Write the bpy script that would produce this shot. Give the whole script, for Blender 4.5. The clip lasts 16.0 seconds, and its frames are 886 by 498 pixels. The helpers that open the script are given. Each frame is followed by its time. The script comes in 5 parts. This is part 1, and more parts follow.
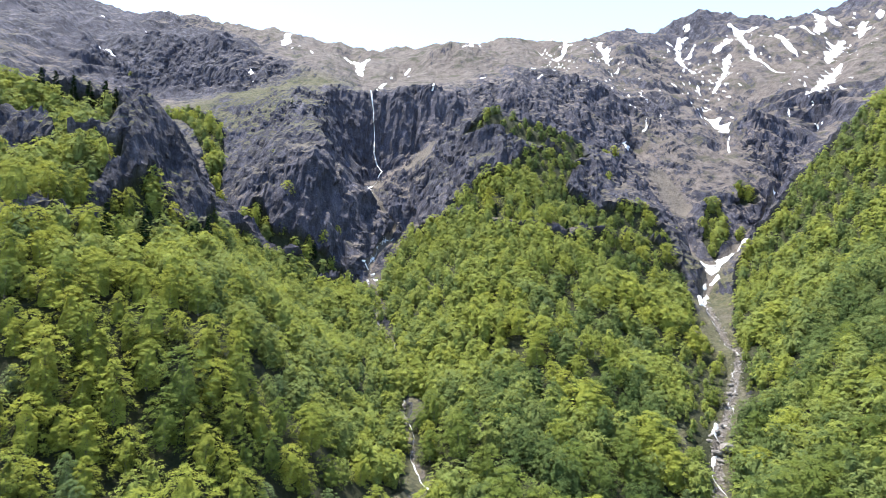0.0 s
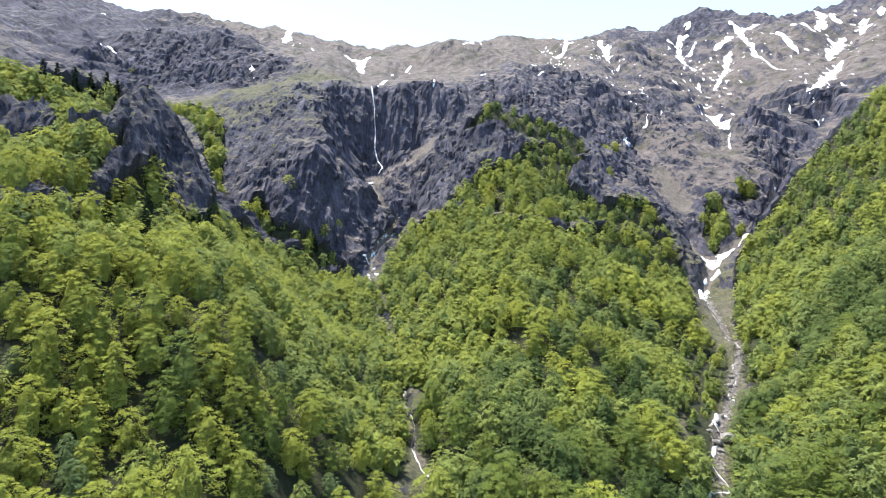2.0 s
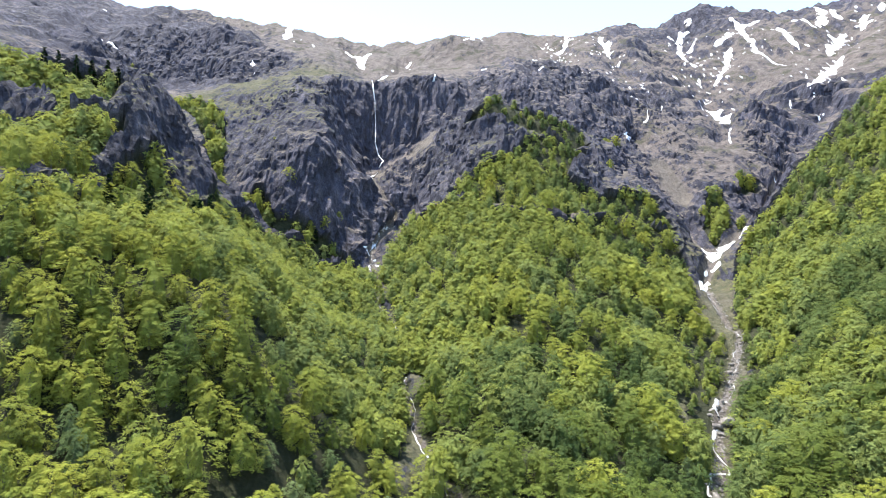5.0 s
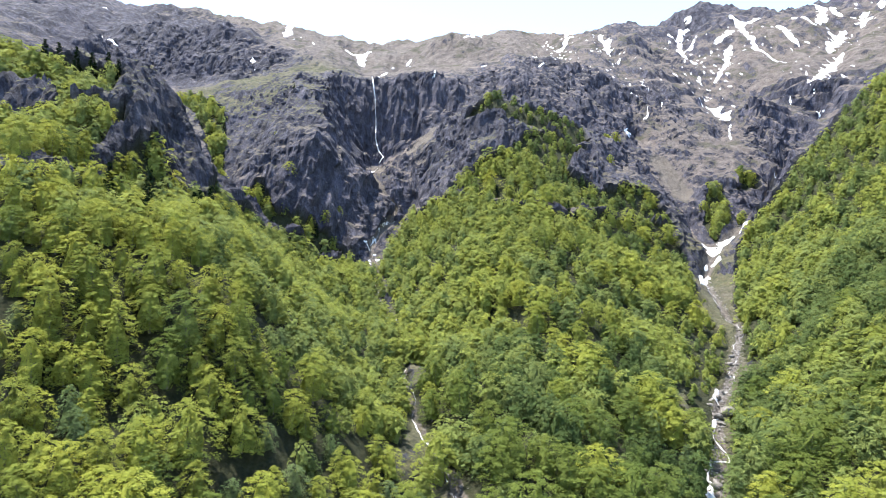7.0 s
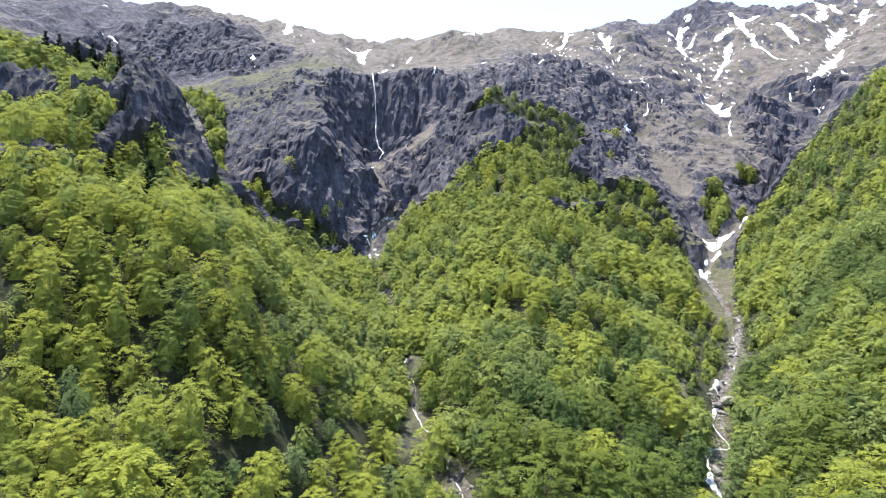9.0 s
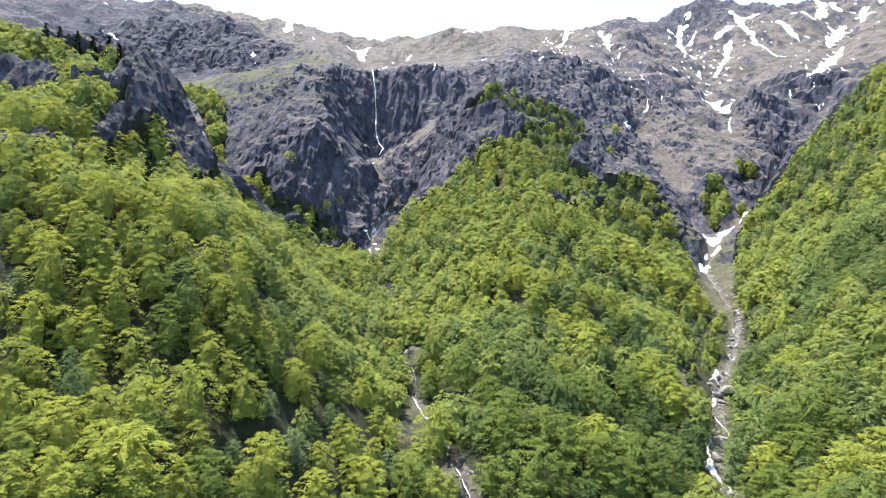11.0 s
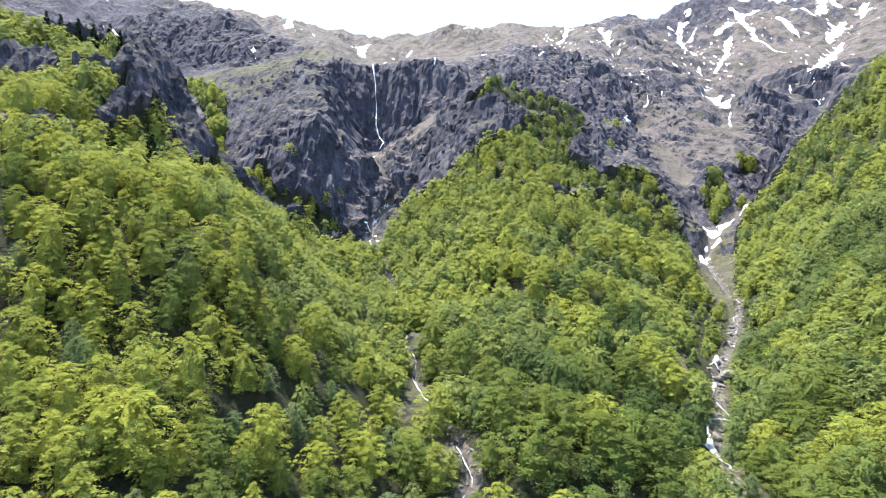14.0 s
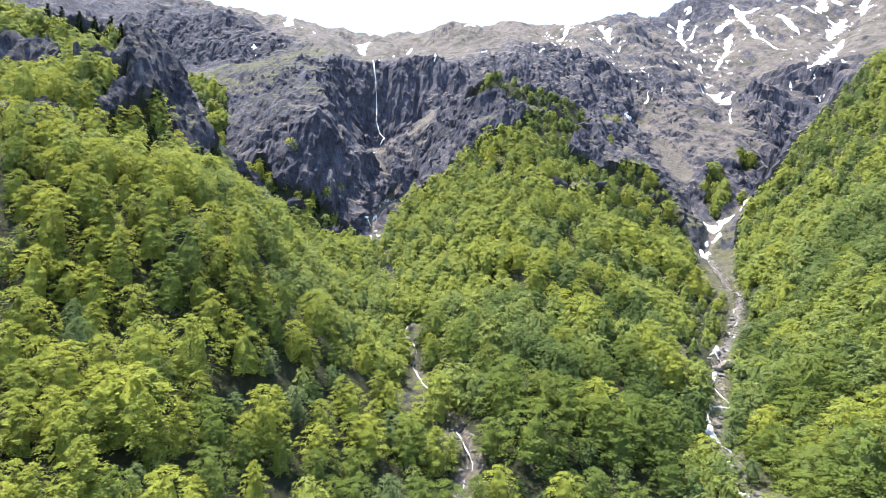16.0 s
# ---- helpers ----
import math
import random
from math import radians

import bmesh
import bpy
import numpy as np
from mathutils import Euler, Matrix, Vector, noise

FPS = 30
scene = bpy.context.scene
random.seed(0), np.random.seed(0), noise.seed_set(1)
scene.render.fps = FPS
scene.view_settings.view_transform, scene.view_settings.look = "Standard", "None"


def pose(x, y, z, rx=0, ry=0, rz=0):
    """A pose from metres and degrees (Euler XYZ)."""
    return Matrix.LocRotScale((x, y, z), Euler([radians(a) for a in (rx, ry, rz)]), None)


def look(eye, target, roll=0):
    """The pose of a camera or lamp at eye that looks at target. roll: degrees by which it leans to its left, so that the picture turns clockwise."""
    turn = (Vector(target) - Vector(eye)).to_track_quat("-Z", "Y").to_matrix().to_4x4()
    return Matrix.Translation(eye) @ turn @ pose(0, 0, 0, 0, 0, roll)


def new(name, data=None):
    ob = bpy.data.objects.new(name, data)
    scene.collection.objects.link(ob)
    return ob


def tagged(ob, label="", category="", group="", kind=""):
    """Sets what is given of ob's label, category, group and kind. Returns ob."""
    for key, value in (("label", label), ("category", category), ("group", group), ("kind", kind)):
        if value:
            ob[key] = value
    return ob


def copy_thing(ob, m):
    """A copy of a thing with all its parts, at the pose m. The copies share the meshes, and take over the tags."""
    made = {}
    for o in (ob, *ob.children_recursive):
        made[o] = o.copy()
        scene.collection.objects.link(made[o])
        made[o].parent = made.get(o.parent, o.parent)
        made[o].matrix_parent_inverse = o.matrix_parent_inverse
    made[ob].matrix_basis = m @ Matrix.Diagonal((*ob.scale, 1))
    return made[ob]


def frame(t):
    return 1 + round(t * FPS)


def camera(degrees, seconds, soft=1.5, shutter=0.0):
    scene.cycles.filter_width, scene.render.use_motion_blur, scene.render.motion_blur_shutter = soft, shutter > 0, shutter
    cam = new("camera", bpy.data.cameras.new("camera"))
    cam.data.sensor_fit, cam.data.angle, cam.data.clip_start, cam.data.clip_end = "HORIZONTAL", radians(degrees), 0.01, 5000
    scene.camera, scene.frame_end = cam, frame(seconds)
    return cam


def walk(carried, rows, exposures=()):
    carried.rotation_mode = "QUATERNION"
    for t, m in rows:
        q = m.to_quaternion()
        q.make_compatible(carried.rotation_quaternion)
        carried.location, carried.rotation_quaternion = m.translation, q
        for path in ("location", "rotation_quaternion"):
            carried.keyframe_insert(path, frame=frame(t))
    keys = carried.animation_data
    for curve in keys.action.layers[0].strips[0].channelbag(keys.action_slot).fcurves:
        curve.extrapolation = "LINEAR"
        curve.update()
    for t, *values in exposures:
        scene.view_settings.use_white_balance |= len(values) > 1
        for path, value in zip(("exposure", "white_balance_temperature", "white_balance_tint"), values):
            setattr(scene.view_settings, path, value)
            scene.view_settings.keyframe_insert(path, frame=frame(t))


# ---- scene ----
cam = camera(72.5, 16.0, soft=0.6)
METRES, EYE, TILT, LEAN, TURN = 30.0, 100.0, 3.0, 0.0, 0.0
ROWS = [
    (0.0, 0.0000, 0.0000, 0.0000, -0.020, 0.002, 0.023),
    (0.5, 0.0009, -0.0026, -0.0302, 0.004, 0.003, 0.025),
    (1.0, 0.0017, -0.0052, -0.0605, 0.025, 0.005, 0.028),
    (1.5, 0.0025, -0.0076, -0.0910, 0.045, 0.007, 0.032),
    (2.0, 0.0032, -0.0100, -0.1215, 0.062, 0.011, 0.037),
    (2.5, 0.0039, -0.0123, -0.1523, 0.078, 0.014, 0.043),
    (3.0, 0.0046, -0.0145, -0.1831, 0.092, 0.019, 0.050),
    (3.5, 0.0053, -0.0166, -0.2140, 0.105, 0.024, 0.058),
    (4.0, 0.0059, -0.0187, -0.2451, 0.116, 0.029, 0.066),
    (6.5, 0.0088, -0.0283, -0.4014, 0.157, 0.063, 0.114),
    (7.0, 0.0093, -0.0301, -0.4329, 0.163, 0.070, 0.125),
    (7.5, 0.0097, -0.0319, -0.4644, 0.168, 0.079, 0.136),
    (8.0, 0.0102, -0.0336, -0.4958, 0.173, 0.087, 0.147),
    (8.5, 0.0106, -0.0353, -0.5274, 0.177, 0.095, 0.158),
    (9.0, 0.0111, -0.0371, -0.5589, 0.181, 0.104, 0.170),
    (11.5, 0.0130, -0.0457, -0.7163, 0.204, 0.149, 0.223),
    (12.0, 0.0134, -0.0475, -0.7477, 0.210, 0.158, 0.233),
    (12.5, 0.0137, -0.0493, -0.7790, 0.216, 0.167, 0.242),
    (13.0, 0.0140, -0.0511, -0.8103, 0.223, 0.176, 0.251),
    (13.5, 0.0144, -0.0530, -0.8414, 0.231, 0.184, 0.260),
    (14.0, 0.0147, -0.0549, -0.8725, 0.241, 0.193, 0.267),
    (14.5, 0.0150, -0.0568, -0.9036, 0.251, 0.201, 0.274),
    (15.0, 0.0153, -0.0589, -0.9345, 0.262, 0.209, 0.280),
    (15.5, 0.0156, -0.0609, -0.9653, 0.275, 0.217, 0.285),
    (16.0, 0.0160, -0.0631, -0.9960, 0.289, 0.225, 0.290),
]
walk(cam, [(t, pose(0, 0, EYE, TILT, LEAN, TURN) @ pose(METRES * x, METRES * y, METRES * z, 90 + pitch, roll, yaw)) for t, x, y, z, yaw, pitch, roll in ROWS],
     exposures=[(0.0, 1.74), (8.0, 1.84), (16.0, 1.99)])

# ---- daylight: late spring noon, the sun high beyond the ridge ----
SUN_WAY = Vector((-0.25, 0.20, 1.0)).normalized()
world = bpy.data.worlds.new("sky")
scene.world = world
world.use_nodes = True
wn = world.node_tree.nodes
sky = wn.new("ShaderNodeTexSky")
sky.sky_type = "NISHITA"
sky.sun_disc = False
sky.sun_elevation = math.asin(SUN_WAY.z)
sky.sun_rotation = math.atan2(SUN_WAY.x, SUN_WAY.y)
sky.altitude = 1500
sky.air_density, sky.dust_density, sky.ozone_density = 1.3, 0.7, 1.5
back = wn["Background"]
back.inputs["Strength"].default_value = 0.15
world.node_tree.links.new(sky.outputs[0], back.inputs["Color"])
sun = new("sun", bpy.data.lights.new("sun", "SUN"))
sun.data.energy, sun.data.angle, sun.data.color = 4.0, radians(0.6), (1.0, 0.95, 0.86)
sun.matrix_world = look(SUN_WAY * 900, (0, 0, 0))


# ---- materials ----
class Nodes:
    """A short way to write a node material."""

    def __init__(self, name):
        self.mat = bpy.data.materials.new(name)
        self.mat.use_nodes = True
        self.tree = self.mat.node_tree
        self.bsdf = self.tree.nodes["Principled BSDF"]
        self.out = self.tree.nodes["Material Output"]
        self.place = self.add("ShaderNodeTexCoord").outputs["Object"]

    def add(self, kind, **values):
        n = self.tree.nodes.new(kind)
        for key, value in values.items():
            n.inputs[key.replace("_", " ")].default_value = value
        return n

    def link(self, a, b):
        self.tree.links.new(a, b)

    def stretch(self, x, y, z, turn=(0, 0, 0)):
        m = self.add("ShaderNodeMapping")
        m.inputs["Scale"].default_value = (x, y, z)
        m.inputs["Rotation"].default_value = turn
        self.link(self.place, m.inputs["Vector"])
        return m.outputs[0]

    def noise(self, scale, detail=6.0, rough=0.6, at=None):
        n = self.add("ShaderNodeTexNoise", Scale=scale, Detail=detail, Roughness=rough)
        self.link(at or self.place, n.inputs["Vector"])
        return n.outputs["Fac"]

    def ramp(self, fac, *stops):
        r = self.tree.nodes.new("ShaderNodeValToRGB")
        els = r.color_ramp.elements
        while len(els) < len(stops):
            els.new(0.5)
        for e, (p, c) in zip(els, stops):
            e.position, e.color = p, (*c, 1) if isinstance(c, tuple) else (c, c, c, 1)
        self.link(fac, r.inputs[0])
        return r.outputs["Color"]

    def mix(self, fac, a, b, how="MIX"):
        m = self.tree.nodes.new("ShaderNodeMix")
        m.data_type, m.blend_type = "RGBA", how
        if isinstance(fac, (int, float)):
            m.inputs[0].default_value = fac
        else:
            self.link(fac, m.inputs[0])
        for value, socket in ((a, m.inputs[6]), (b, m.inputs[7])):
            if isinstance(value, (int, float)):
                socket.default_value = (value, value, value, 1)
            elif isinstance(value, tuple):
                socket.default_value = (*value, 1)
            else:
                self.link(value, socket)
        return m.outputs[2]

    def maths(self, how, a, b):
        m = self.tree.nodes.new("ShaderNodeMath")
        m.operation = how
        for value, socket in ((a, m.inputs[0]), (b, m.inputs[1])):
            if isinstance(value, (int, float)):
                socket.default_value = value
            else:
                self.link(value, socket)
        return m.outputs[0]

    def finish(self, colour, rough=0.9, bump=None, distance=0.5, strength=1.0):
        if isinstance(colour, tuple):
            self.bsdf.inputs["Base Color"].default_value = (*colour, 1)
        else:
            self.link(colour, self.bsdf.inputs["Base Color"])
        if isinstance(rough, (int, float)):
            self.bsdf.inputs["Roughness"].default_value = rough
        else:
            self.link(rough, self.bsdf.inputs["Roughness"])
        if bump is not None:
            b = self.add("ShaderNodeBump", Strength=strength, Distance=distance)
            self.link(bump, b.inputs["Height"])
            self.link(b.outputs[0], self.bsdf.inputs["Normal"])
        self.bsdf.inputs["Specular IOR Level"].default_value = 0.25
        return self.mat


def ground_material():
    """Rock where it is steep, turf and dead grass where it is gentle, leaf litter darkened as tree shade in the woods,
    gravel in the stream beds.
    """
    n = Nodes("mountain_ground")
    streak = n.stretch(1, 1, 0.22)
    strata = n.stretch(0.35, 0.35, 1.6, (0.35, 0.2, 0))
    big = n.noise(0.02, 5)
    mid = n.noise(0.11, 8, 0.65)
    fine = n.noise(0.55, 8, 0.75)
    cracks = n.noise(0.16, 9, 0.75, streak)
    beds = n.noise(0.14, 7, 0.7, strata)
    # bluish tint in the rock and turf colours stands in for distant haze
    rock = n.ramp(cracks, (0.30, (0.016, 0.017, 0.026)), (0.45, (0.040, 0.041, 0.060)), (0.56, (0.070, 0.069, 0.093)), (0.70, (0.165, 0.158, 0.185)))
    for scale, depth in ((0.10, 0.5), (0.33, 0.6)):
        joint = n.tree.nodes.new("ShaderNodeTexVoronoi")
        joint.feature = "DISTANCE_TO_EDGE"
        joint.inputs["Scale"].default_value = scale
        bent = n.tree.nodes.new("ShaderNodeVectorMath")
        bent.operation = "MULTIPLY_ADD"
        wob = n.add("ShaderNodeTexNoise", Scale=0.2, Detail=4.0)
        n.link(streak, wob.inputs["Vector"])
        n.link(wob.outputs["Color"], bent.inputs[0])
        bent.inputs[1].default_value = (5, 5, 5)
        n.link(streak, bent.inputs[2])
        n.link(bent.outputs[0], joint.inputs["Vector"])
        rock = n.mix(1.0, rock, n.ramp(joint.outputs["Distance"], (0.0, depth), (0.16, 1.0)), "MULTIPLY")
    rock = n.mix(n.ramp(beds, (0.45, 0.0), (0.68, 0.45)), rock, (0.095, 0.090, 0.108))
    rock = n.mix(n.ramp(big, (0.42, 0.0), (0.62, 0.55)), rock, (0.048, 0.046, 0.064))
    pale = n.ramp(n.noise(0.06, 7, 0.7, n.stretch(1.4, 0.5, 0.35, (0, 0, 0.3))), (0.50, 0.0), (0.60, 0.55))
    rock = n.mix(pale, rock, n.mix(1.0, rock, (2.0, 1.92, 1.80), "MULTIPLY"))
    turf = n.ramp(mid, (0.3, (0.044, 0.038, 0.038)), (0.48, (0.105, 0.087, 0.078)), (0.62, (0.152, 0.128, 0.118)), (0.8, (0.068, 0.063, 0.056)))
    turf = n.mix(n.ramp(fine, (0.4, 0.0), (0.7, 0.6)), turf, (0.140, 0.117, 0.102))
    turf = n.mix(n.ramp(n.noise(0.045, 4), (0.5, 0.0), (0.66, 0.75)), turf, (0.042, 0.044, 0.024))
    normal = n.add("ShaderNodeNewGeometry").outputs["Normal"]
    split = n.tree.nodes.new("ShaderNodeSeparateXYZ")
    n.link(normal, split.inputs[0])
    gentle = n.maths("ADD", split.outputs[2], n.maths("MULTIPLY", n.maths("SUBTRACT", mid, 0.5), 0.8))
    gentle = n.maths("ADD", gentle, n.maths("MULTIPLY", n.maths("SUBTRACT", fine, 0.5), 0.8))
    grass = n.add("ShaderNodeAttribute")
    grass.attribute_name = "grass"
    green = n.ramp(n.noise(0.3, 6, 0.7), (0.35, (0.035, 0.042, 0.018)), (0.5, (0.075, 0.080, 0.032)), (0.65, (0.125, 0.108, 0.062)))
    meadow = n.add("ShaderNodeAttribute")
    meadow.attribute_name = "meadow"
    turf = n.mix(meadow.outputs["Fac"], turf, green)
    gentle = n.maths("ADD", gentle, n.maths("MULTIPLY", n.maths("SUBTRACT", grass.outputs["Fac"], 0.5), 0.55))
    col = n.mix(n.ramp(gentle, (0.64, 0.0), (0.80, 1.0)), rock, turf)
    col = n.mix(1.0, col, n.ramp(n.noise(0.9, 6, 0.8), (0.36, 0.55), (0.5, 1.0), (0.62, 1.45)), "MULTIPLY")
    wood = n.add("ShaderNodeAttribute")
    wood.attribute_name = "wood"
    # leaf litter, its colour darkened for the shade between the trees
    shaded_litter = n.ramp(n.noise(0.6, 7, 0.7), (0.35, (0.016, 0.019, 0.008)), (0.5, (0.028, 0.033, 0.012)), (0.7, (0.050, 0.046, 0.026)))
    col = n.mix(wood.outputs["Fac"], col, shaded_litter)
    bed = n.add("ShaderNodeAttribute")
    bed.attribute_name = "bed"
    stones = n.tree.nodes.new("ShaderNodeTexVoronoi")
    stones.inputs["Scale"].default_value = 0.9
    n.link(n.place, stones.inputs["Vector"])
    gravel = n.mix(0.5, n.ramp(stones.outputs["Distance"], (0.0, (0.22, 0.190, 0.165)), (0.5, (0.12, 0.104, 0.09)), (0.8, (0.03, 0.027, 0.024))), n.ramp(fine, (0.3, (0.06, 0.053, 0.045)), (0.7, (0.22, 0.185, 0.155))))
    bedded_in = n.ramp(n.maths("ADD", bed.outputs["Fac"], n.maths("SUBTRACT", n.noise(0.25, 5, 0.7), 0.5)), (0.42, 0.0), (0.6, 1.0))
    col = n.mix(bedded_in, col, gravel)
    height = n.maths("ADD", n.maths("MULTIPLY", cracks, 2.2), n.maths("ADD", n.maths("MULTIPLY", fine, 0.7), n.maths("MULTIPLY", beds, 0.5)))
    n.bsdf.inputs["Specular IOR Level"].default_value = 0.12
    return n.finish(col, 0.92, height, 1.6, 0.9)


def leaf_material(name, colours, lone, seep=0.43, fine=4.8, gaps=0.46):
    """Leaves: one tint for each tree, ragged sprays with gaps, light shining through, the crown's roundness in the shading."""
    n = Nodes(name)
    if lone:
        pick = n.add("ShaderNodeObjectInfo").outputs["Random"]
    else:
        a = n.add("ShaderNodeAttribute")
        a.attribute_name = "tint"
        pick = a.outputs["Fac"]
    col = n.ramp(pick, *[(i / (len(colours) - 1), c) for i, c in enumerate(colours)])
    isl = n.add("ShaderNodeNewGeometry").outputs["Random Per Island"]
    col = n.mix(1.0, col, n.ramp(isl, (0.0, 0.72), (0.5, 1.0), (1.0, 1.2)), "MULTIPLY")
    col = n.mix(n.ramp(n.noise(0.5, 3), (0.45, 0.0), (0.7, 0.5)), col, n.mix(1.0, col, (1.1, 1.03, 0.95), "MULTIPLY"))
    n.finish(col, 0.8)
    n.bsdf.inputs["Specular IOR Level"].default_value = 0.08
    puff = n.add("ShaderNodeAttribute")
    puff.attribute_name = "puff"
    turn = n.tree.nodes.new("ShaderNodeVectorTransform")
    turn.vector_type, turn.convert_from, turn.convert_to = "NORMAL", "OBJECT", "WORLD"
    n.link(puff.outputs["Vector"], turn.inputs[0])
    blend = n.tree.nodes.new("ShaderNodeMix")
    blend.data_type = "VECTOR"
    blend.inputs[0].default_value = 0.18
    n.link(turn.outputs[0], blend.inputs[4])
    n.link(n.add("ShaderNodeNewGeometry").outputs["Normal"], blend.inputs[5])
    unit = n.tree.nodes.new("ShaderNodeVectorMath")
    unit.operation = "NORMALIZE"
    n.link(blend.outputs[1], unit.inputs[0])
    glow = n.add("ShaderNodeBsdfTranslucent")
    n.link(n.mix(1.0, col, (1.15, 1.12, 0.7), "MULTIPLY"), glow.inputs["Color"])
    n.link(unit.outputs[0], n.bsdf.inputs["Normal"])
    n.link(unit.outputs[0], glow.inputs["Normal"])
    both = n.add("ShaderNodeMixShader", Fac=seep)
    n.link(n.bsdf.outputs[0], both.inputs[1])
    n.link(glow.outputs[0], both.inputs[2])
    leafy = n.ramp(n.noise(fine, 2, 0.6), (gaps - 0.01, 0.0), (gaps + 0.01, 1.0))
    cut = n.add("ShaderNodeMixShader")
    n.link(leafy, cut.inputs[0])
    n.link(n.add("ShaderNodeBsdfTransparent").outputs[0], cut.inputs[1])
    n.link(both.outputs[0], cut.inputs[2])
    n.link(cut.outputs[0], n.out.inputs["Surface"])
    return n.mat


def bark_material():
    n = Nodes("grey_bark")
    c = n.noise(1.5, 6, 0.6, n.stretch(3, 3, 0.7))
    return n.finish(n.ramp(c, (0.3, (0.06, 0.05, 0.042)), (0.7, (0.20, 0.18, 0.155))), 0.9, c, 0.05)


def snow_material():
    n = Nodes("old_snow")
    c = n.noise(0.35, 7, 0.65)
    col = n.ramp(c, (0.3, (0.62, 0.60, 0.58)), (0.5, (0.80, 0.81, 0.83)), (0.7, (0.86, 0.87, 0.89)))
    return n.finish(col, 0.7, n.noise(0.8, 5), 0.4, 0.5)


def water_material(name, white):
    n = Nodes(name)
    c = n.noise(0.9, 7, 0.7, n.stretch(1, 1, 0.2))
    col = n.ramp(c, (0.3, (0.22, 0.24, 0.26)), (0.5, (white, white, white)), (0.75, (0.88, 0.89, 0.9)))
    return n.finish(col, 0.35, c, 0.3, 0.6)


def stone_material():
    n = Nodes("boulder_stone")
    a, b = n.noise(0.8, 8, 0.65), n.noise(4.0, 6, 0.7)
    own = n.add("ShaderNodeObjectInfo").outputs["Random"]
    col = n.ramp(a, (0.3, (0.07, 0.062, 0.058)), (0.5, (0.16, 0.145, 0.13)), (0.75, (0.32, 0.29, 0.26)))
    col = n.mix(1.0, col, n.ramp(own, (0.0, 0.7), (1.0, 1.25)), "MULTIPLY")
    return n.finish(col, 0.85, n.maths("ADD", a, n.maths("MULTIPLY", b, 0.4)), 0.5, 0.8)


GROUND = ground_material()
BEECH_TINTS = [(0.182, 0.221, 0.045), (0.241, 0.276, 0.053), (0.277, 0.310, 0.056), (0.215, 0.253, 0.053), (0.304, 0.329, 0.059)]
GREY_TINTS = [(0.115, 0.165, 0.066), (0.14, 0.19, 0.08), (0.165, 0.21, 0.095)]
WOOD_TINTS = [(0.077, 0.115, 0.037), (0.122, 0.165, 0.056), (0.172, 0.216, 0.071), (0.209, 0.252, 0.064), (0.240, 0.278, 0.061), (0.194, 0.235, 0.067), (0.261, 0.297, 0.061)]
DEEP_TINTS = [(0.093, 0.132, 0.034), (0.125, 0.168, 0.038), (0.147, 0.185, 0.040), (0.110, 0.150, 0.038)]
SPRUCE_TINTS = [(0.012, 0.03, 0.012), (0.02, 0.042, 0.015)]
BEECH_LEAF = leaf_material("beech_leaves", BEECH_TINTS, True)
DEEP_LEAF = leaf_material("deep_green_leaves", DEEP_TINTS, True)
GREY_LEAF = leaf_material("grey_green_leaves", GREY_TINTS, True)
SPRUCE_LEAF = leaf_material("spruce_needles", SPRUCE_TINTS, True, 0.15, 4.0, 0.42)
WOOD_LEAF = leaf_material("woodland_leaves", WOOD_TINTS, False, 0.42, 3.4, 0.46)
BARK, SNOW, STONE = bark_material(), snow_material(), stone_material()
FALL, STREAM = water_material("falling_water", 0.66), water_material("stream_water", 0.55)


# ---- landform ----
def value_noise(x, y, z, seed=0, angular=False):
    """Lattice noise between -1 and 1, smooth or in flat facets."""
    xi, yi, zi = np.floor(x).astype(np.int64), np.floor(y).astype(np.int64), np.floor(z).astype(np.int64)
    fx, fy, fz = x - xi, y - yi, z - zi
    if not angular:
        fx, fy, fz = (v * v * v * (v * (v * 6 - 15) + 10) for v in (fx, fy, fz))

    def corner(a, b, c):
        h = (a * 374761393 + b * 668265263 + c * 1274126177 + seed * 974634541) & 0xFFFFFFFF
        h = ((h ^ (h >> 13)) * 1103515245) & 0xFFFFFFFF
        h = ((h ^ (h >> 16)) * 2246822519) & 0xFFFFFFFF
        return ((h ^ (h >> 15)) & 0xFFFFFF) / 8388607.5 - 1.0

    out = 0
    for a, wa in ((0, 1 - fx), (1, fx)):
        for b, wb in ((0, 1 - fy), (1, fy)):
            for c, wc in ((0, 1 - fz), (1, fz)):
                out = out + wa * wb * wc * corner(xi + a, yi + b, zi + c)
    return out


def fbm(x, y, z, octaves, seed=0, gain=0.5):
    total, amp = 0, 1.0
    for k in range(octaves):
        total = total + amp * value_noise(x, y, z, seed + k)
        x, y, z, amp = x * 2.03 + 7.1, y * 2.03 + 3.3, z * 2.03 + 1.7, amp * gain
    return total


def ridged(x, y, z, octaves, seed=0, gain=0.5):
    total, amp = 0, 1.0
    for k in range(octaves):
        total = total + amp * (1 - 2 * np.abs(value_noise(x, y, z, seed + k, True)))
        x, y, z, amp = x * 2.1 + 5.2, y * 2.1 + 1.9, z * 2.1 + 8.3, amp * gain
    return total


